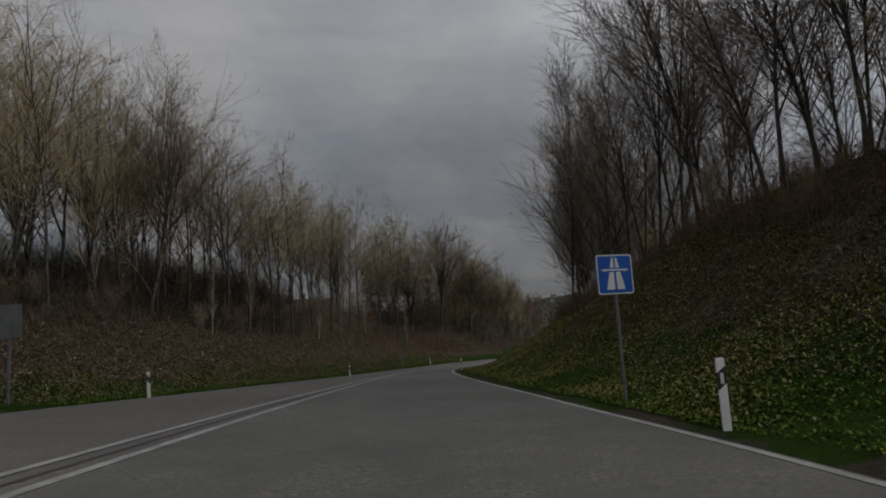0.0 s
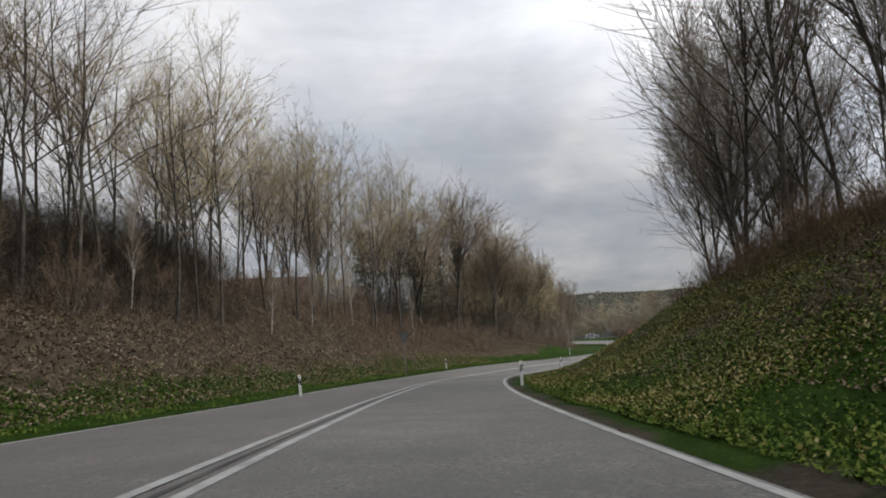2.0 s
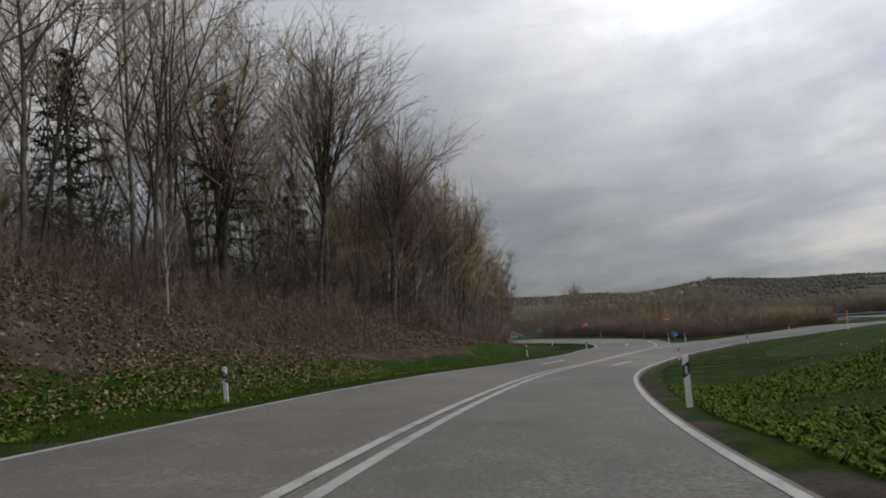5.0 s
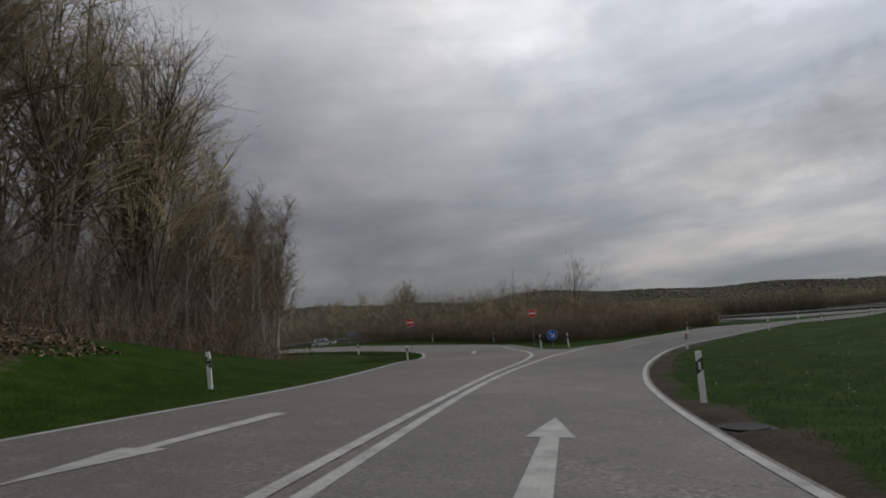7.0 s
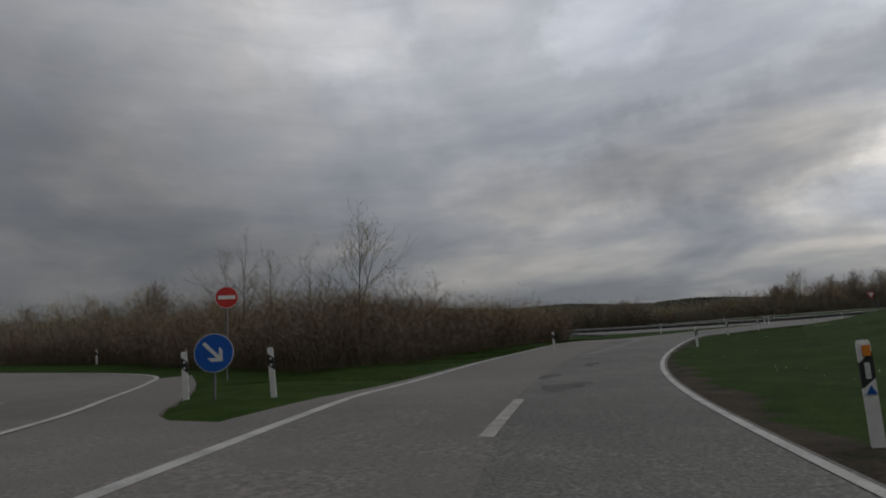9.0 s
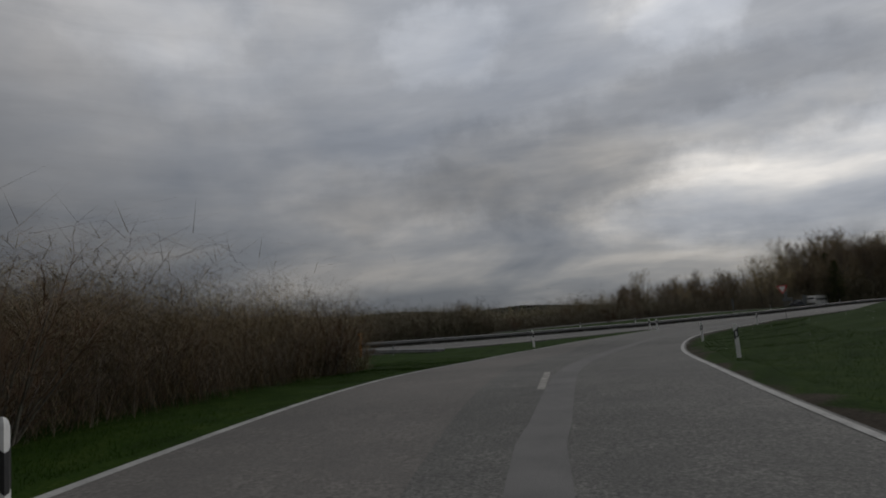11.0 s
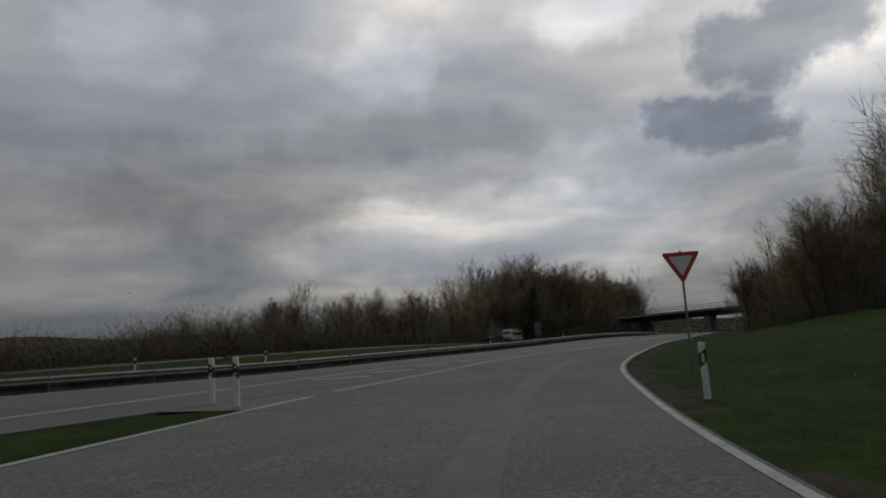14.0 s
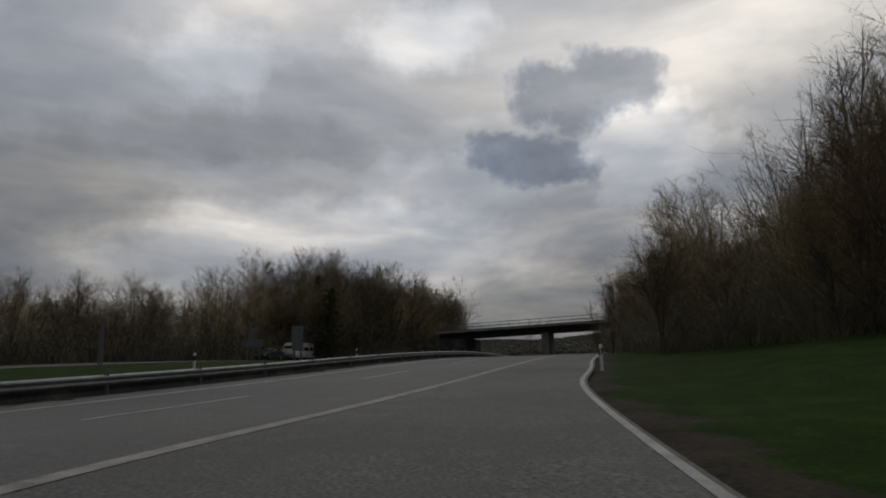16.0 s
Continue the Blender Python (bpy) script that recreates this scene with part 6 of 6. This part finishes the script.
# ---- sign boards ----
def board(m, width, height, low, label, posts=2, arrow=False):
    """A sign board seen from behind, on steel posts."""
    t = thing("sign_board", m, label, "sign board")
    gap = width * 0.6 if posts == 2 else 0
    for k in range(posts):
        x = (k - 0.5) * gap if posts == 2 else 0
        part("post", box(0.08, 0.08, low + height + 0.3, x, 0.06, (low + height) / 2 - 0.15, 0.01), GALVANISED, t)
    out = [(-width / 2, low), (width / 2, low), (width / 2, low + height), (-width / 2, low + height)]
    if arrow:
        out = [(-width / 2, low + height / 2), (-width / 2 + height / 2, low), (width / 2, low), (width / 2, low + height), (-width / 2 + height / 2, low + height)]
    part("panel", prism(out, 0.03, bevel=0.004), SIGN_GREY, t, "plain grey panel")
    for f in (0.25, 0.75):
        part("rail", box(width * 0.9, 0.04, 0.05, 0, 0.045, low + height * f, 0.006), GALVANISED, t)
    return t


board(facing(-15.5, 38.8, 2), 0.75, 1.1, 2.15, "grey sign board on a post at the wood's edge", 1)
board(pose(40.5, 208.0, float(ground(40.5, 208.0)[0]), 0, 0, 10), 2.6, 0.95, 0.9, "arrow shaped exit board by the slip road", 2, True)
for al, la, w, h, lo in ((29, 16.6, 0.65, 1.25, 1.0), (51, 34, 0.55, 1.8, 1.4), (49.5, 32.8, 2.2, 0.6, 1.3), (30, 30.3, 0.35, 1.6, 0.8)):
    x, y = over(al, la)
    board(pose(x, y, float(ground(x, y)[0]), 0, 0, -119), w, h, lo, "grey sign panel on posts between the carriageways", 2)
for al, la in ((3, 27), (-6, 29), (26, 20.5), (46, 21)):
    x, y = over(al, la)
    copy_thing(LEFT_POST, facing(x, y, 61))


# ---- bridge over the motorway ----
def bridge():
    t = thing("road_bridge", Matrix.Translation(Vector((*over(94.7, 11.9), 0))) @ Matrix.Rotation(math.atan2(MNOR[1], MNOR[0]), 4, "Z"),
              "dark concrete road bridge with steel railing over the motorway", "bridge")
    # x runs across the motorway to its far side
    def deck_z(x):
        return 1.15 - 0.03 * x

    def beam(name, y0, y1, z0, z1, mat, label="", x0=-30, x1=16):
        v, f = [], []
        xs = np.linspace(x0, x1, 12)
        for x in xs:
            z = deck_z(x)
            v += [(x, y0, z + z0), (x, y1, z + z0), (x, y1, z + z1), (x, y0, z + z1)]
        for i in range(11):
            for k in range(4):
                f.append((4 * i + k, 4 * i + (k + 1) % 4, 4 * i + 4 + (k + 1) % 4, 4 * i + 4 + k))
        f += [(0, 1, 2, 3), (47, 46, 45, 44)]
        return part(name, (v, f), mat, t, label)

    beam("deck", -4.6, 4.6, 0.85, 1.22, CONCRETE, "pale edge of the deck slab")
    for y in (-3.0, 0.0, 3.0):
        beam("girder", y - 0.5, y + 0.5, 0.05, 0.85, DARK_METAL, "dark main girder")
    for y in (-4.4, 4.4):
        beam("handrail", y - 0.04, y + 0.04, 2.0, 2.08, GALVANISED)
        beam("middle_rail", y - 0.025, y + 0.025, 1.62, 1.66, GALVANISED)
        for x in np.linspace(-29.5, 15.5, 31):
            part("railing_post", box(0.06, 0.06, 0.85, x, y, deck_z(x) + 1.62), GALVANISED, t)
    for x in (0.0,):
        part("pier", box(1.1, 6.6, 8, x, 0, deck_z(x) - 3.95, 0.08), CONCRETE, t, "stout concrete pier")
    for x, s in ((12.5, 1), (-17, -1)):
        part("abutment", box(8, 9.6, 9, x + s * 3, 0, deck_z(x) - 4.55, 0.1), DARK_CONCRETE, t, "dark concrete abutment")
    return t


bridge()


# ---- vehicles on the far carriageway ----
def wheel(parent, x, y, r=0.33, w=0.2):
    bm = bmesh.new()
    bmesh.ops.create_cone(bm, cap_ends=True, segments=20, radius1=r, radius2=r, depth=w, matrix=Matrix.Translation((x, y, r)) @ Matrix.Rotation(radians(90), 4, "X"))
    bmesh.ops.bevel(bm, geom=[e for e in bm.edges if e.calc_length() < 0.15], offset=0.03, segments=2, affect="EDGES")
    wh = part("wheel", bm, BLACK_PLASTIC, parent, "black tyre")
    bm = bmesh.new()
    bmesh.ops.create_cone(bm, cap_ends=True, segments=16, radius1=r * 0.62, radius2=r * 0.55, depth=w + 0.02, matrix=Matrix.Translation((x, y, r)) @ Matrix.Rotation(radians(90), 4, "X"))
    part("rim", bm, GALVANISED, wh, "metal rim")


def body_shell(outline, half, taper, z_taper):
    """A car body: a side outline of (along, up), narrowed above a height."""
    bm = bmesh.new()
    cols = []
    for s in (-1, 1):
        cols.append([bm.verts.new((x, s * (half - (taper if z > z_taper else 0)), z)) for x, z in outline])
    n = len(outline)
    bm.faces.new(cols[0]); bm.faces.new(cols[1][::-1])
    for i in range(n):
        bm.faces.new((cols[0][(i + 1) % n], cols[0][i], cols[1][i], cols[1][(i + 1) % n]))
    bmesh.ops.recalc_face_normals(bm, faces=bm.faces[:])
    bmesh.ops.bevel(bm, geom=bm.edges[:], offset=0.05, segments=2, affect="EDGES")
    return bm


CAR_GLASS = surface("car_glass", [(0.012, 0.014, 0.017), (0.02, 0.022, 0.026)], 2, 20, 0.12, 0)
CAR_DARK = surface("dark_car_paint", [(0.02, 0.024, 0.032), (0.03, 0.034, 0.042)], 2, 20, 0.3, 0)
CAR_SILVER = surface("silver_car_paint", [(0.42, 0.43, 0.44), (0.5, 0.51, 0.52)], 2, 20, 0.3, 0, metal=0.3)
CARAVAN_WHITE = surface("caravan_white", [(0.66, 0.66, 0.64), (0.8, 0.8, 0.78)], 1, 20, 0.4, 0)
LAMP_RED = surface("rear_lamp", [(0.4, 0.02, 0.02), (0.5, 0.03, 0.03)], 4, 40, 0.3, 0)


def car(m, paint, label, tall=False):
    t = thing("car", m, label, "car")
    k = 1.12 if tall else 1.0
    body = part("body", body_shell([(-2.1, 0.3), (2.1, 0.3), (2.15, 0.62), (2.0, 0.86), (1.0, 0.96 * k), (-2.0, 0.98 * k), (-2.15, 0.7)], 0.86, 0.0, 9), paint, t)
    part("cabin", body_shell([(0.95, 0.93 * k), (0.25, 1.5 * k), (-1.5, 1.5 * k), (-2.0, 0.95 * k)], 0.8, 0.14, 1.2), paint, t)
    for s in (-1, 1):
        for x0, x1 in ((-0.35, 0.45), (-1.25, -0.45)):
            o = [(x0, 1.0 * k), (x1 + 0.2 if x0 > -1 else x1, 1.0 * k), (x1 - 0.12, 1.42 * k), (x0, 1.42 * k)]
            bm = bmesh.new()
            v = [bm.verts.new((x, s * (0.815 - 0.13 * (z - 1.0 * k) / 0.42), z)) for x, z in o]
            bm.faces.new(v)
            part("side_window", bmesh_solid(bm, 0.01 * s), CAR_GLASS, t)
        part("headlight", box(0.08, 0.3, 0.14, 2.1, s * 0.62, 0.68, 0.02), REFLECTOR, t)
        part("rear_lamp", box(0.06, 0.16, 0.3, -2.1, s * 0.72, 0.84, 0.02), LAMP_RED, t)
        for x in (-1.3, 1.32):
            wheel(t, x, s * 0.78)
    part("windscreen", body_shell([(0.98, 0.98 * k), (0.36, 1.44 * k), (0.3, 1.42 * k), (0.9, 0.96 * k)], 0.66, 0.0, 9), CAR_GLASS, t)
    part("rear_window", body_shell([(-1.98, 1.0 * k), (-1.56, 1.44 * k), (-1.6, 1.45 * k), (-2.04, 1.02 * k)], 0.62, 0.0, 9), CAR_GLASS, t)
    part("bumper", box(0.14, 1.6, 0.2, 2.12, 0, 0.4, 0.04), BLACK_PLASTIC, t)
    part("bumper", box(0.14, 1.6, 0.2, -2.12, 0, 0.42, 0.04), BLACK_PLASTIC, t)
    return t


def bmesh_solid(bm, depth):
    """Gives a flat face a depth along y."""
    r = bmesh.ops.extrude_face_region(bm, geom=bm.faces[:])
    bmesh.ops.translate(bm, verts=[v for v in r["geom"] if isinstance(v, bmesh.types.BMVert)], vec=(0, depth, 0))
    bmesh.ops.recalc_face_normals(bm, faces=bm.faces[:])
    return bm


def caravan(m):
    t = thing("caravan", m, "white touring caravan with a dark window band", "caravan")
    part("body", body_shell([(-2.6, 0.45), (2.3, 0.45), (2.75, 0.9), (2.6, 1.5), (2.1, 2.35), (1.5, 2.5), (-2.3, 2.5), (-2.65, 2.3)], 1.1, 0.06, 1.8), CARAVAN_WHITE, t)
    for s in (-1, 1):
        for x0, x1 in ((-2.2, -1.3), (-1.1, 0.5), (0.7, 1.9)):
            part("side_window", box(x1 - x0, 0.02, 0.5, (x0 + x1) / 2, s * 1.095, 1.62, 0.008), CAR_GLASS, t)
        wheel(t, -0.3, s * 0.98, 0.32)
        part("wheel_arch", box(0.95, 0.05, 0.14, -0.3, s * 1.085, 0.72, 0.02), SIGN_GREY, t)
        part("rear_lamp", box(0.05, 0.16, 0.3, -2.64, s * 0.9, 0.8, 0.015), LAMP_RED, t)
    part("front_window", box(0.03, 1.7, 0.55, 2.5, 0, 1.75, 0.01), CAR_GLASS, t)
    part("drawbar", box(1.3, 0.09, 0.09, 3.3, 0, 0.48, 0.01), DARK_METAL, t)
    part("roof_vent", box(0.5, 0.5, 0.1, -0.6, 0, 2.53, 0.03), SIGN_WHITE, t)
    return t


def on_road(al, la, turn=180):
    x, y = over(al, la)
    d = 2.0
    z1, z0 = float(level(x + MDIR[0] * d, y + MDIR[1] * d)), float(level(x - MDIR[0] * d, y - MDIR[1] * d))
    return Matrix.Translation((x, y, (z0 + z1) / 2 - 0.01)) @ Matrix.Rotation(math.atan2(MDIR[1], MDIR[0]) + radians(turn), 4, "Z") @ Matrix.Rotation(math.atan2(z1 - z0, 2 * d) * (1 if turn == 180 else -1), 4, "Y")


caravan(on_road(80.0, 45.5))
car(on_road(72.6, 45.5), CAR_DARK, "dark car that tows a white caravan", True)
car(on_road(-118, 10.0, 0), CAR_SILVER, "silver car on the motorway")


# ---- houses ----
ROOF = surface("roof_tiles", [(0.05, 0.035, 0.03), (0.085, 0.058, 0.048), (0.12, 0.085, 0.07)], 1.5, 18, 0.85, 0.4)
DARK_WALL = surface("dark_wall", [(0.05, 0.042, 0.036), (0.085, 0.072, 0.062)], 0.6, 14, 0.9, 0.15, spec=0.1)
PLASTER = surface("pale_plaster", [(0.3, 0.285, 0.26), (0.4, 0.385, 0.36)], 0.6, 14, 0.9, 0.15)
WINDOW_DARK = surface("dark_window", [(0.02, 0.022, 0.026), (0.04, 0.043, 0.05)], 1, 10, 0.15, 0)


def house(m, length, depth, eaves, ridge, label, windows=True, wall=None):
    t = thing("house", m, label, "house")
    part("wall", box(length, depth, eaves + 1.0, 0, 0, eaves / 2 - 0.5), wall or PLASTER, t)
    o = 0.45
    for s in (-1, 1):
        v = [(-length / 2 - o, s * (depth / 2 + o), eaves - 0.2), (length / 2 + o, s * (depth / 2 + o), eaves - 0.2), (length / 2 + o, 0, ridge), (-length / 2 - o, 0, ridge)]
        v += [(x, y, z + 0.2) for x, y, z in v]
        part("roof", (v, [(0, 1, 2, 3), (7, 6, 5, 4), (0, 4, 5, 1), (1, 5, 6, 2), (2, 6, 7, 3), (3, 7, 4, 0)]), ROOF, t)
    for s in (-1, 1):
        x = s * (length / 2 - 0.02)
        part("gable", ([(x, -depth / 2, eaves - 0.3), (x, depth / 2, eaves - 0.3), (x, 0, ridge - 0.05), (x + 0.1 * s, -depth / 2, eaves - 0.3), (x + 0.1 * s, depth / 2, eaves - 0.3), (x + 0.1 * s, 0, ridge - 0.05)],
                       [(0, 1, 2), (5, 4, 3), (0, 3, 4, 1), (1, 4, 5, 2), (2, 5, 3, 0)]), wall or PLASTER, t)
    part("chimney", box(0.6, 0.6, 1.6, length * 0.2, depth * 0.1, ridge + 0.2, 0.02), ROOF, t)
    if windows:
        for s in (-1, 1):
            for x in np.linspace(-length * 0.33, length * 0.33, 3):
                w = part("window", box(1.1, 0.06, 1.2, x, s * (depth / 2 + 0.01), eaves * 0.62, 0.01), SIGN_WHITE, t)
                part("pane", box(0.9, 0.03, 1.0, x, s * (depth / 2 + 0.04), eaves * 0.62), WINDOW_DARK, w)
    return t


def house_at(x, y, turn, *args, dz=0.0, **kw):
    return house(pose(x, y, float(ground(x, y)[0]) + dz, 0, 0, turn), *args, **kw)


house_at(-44, 108, 20, 11, 8, 3.0, 6.0, "dark boarded house with a brown tiled roof behind the trees", dz=-2.4, wall=DARK_WALL)
house_at(-23, 109, 20, 12, 8, 3.2, 6.0, "pale rendered house with a chimney behind the trees", dz=-3.6)
vil = random.Random(4)
for k in range(14):
    a, r = radians(vil.choice((8, 10, 14, 26, 27, 30)) + vil.uniform(-2, 2)), vil.uniform(1000, 1500)
    house_at(60 + r * math.sin(a), 120 + r * math.cos(a), vil.uniform(0, 90), 12, 9, 5, 9, "distant pale village house on the hillside", windows=False)
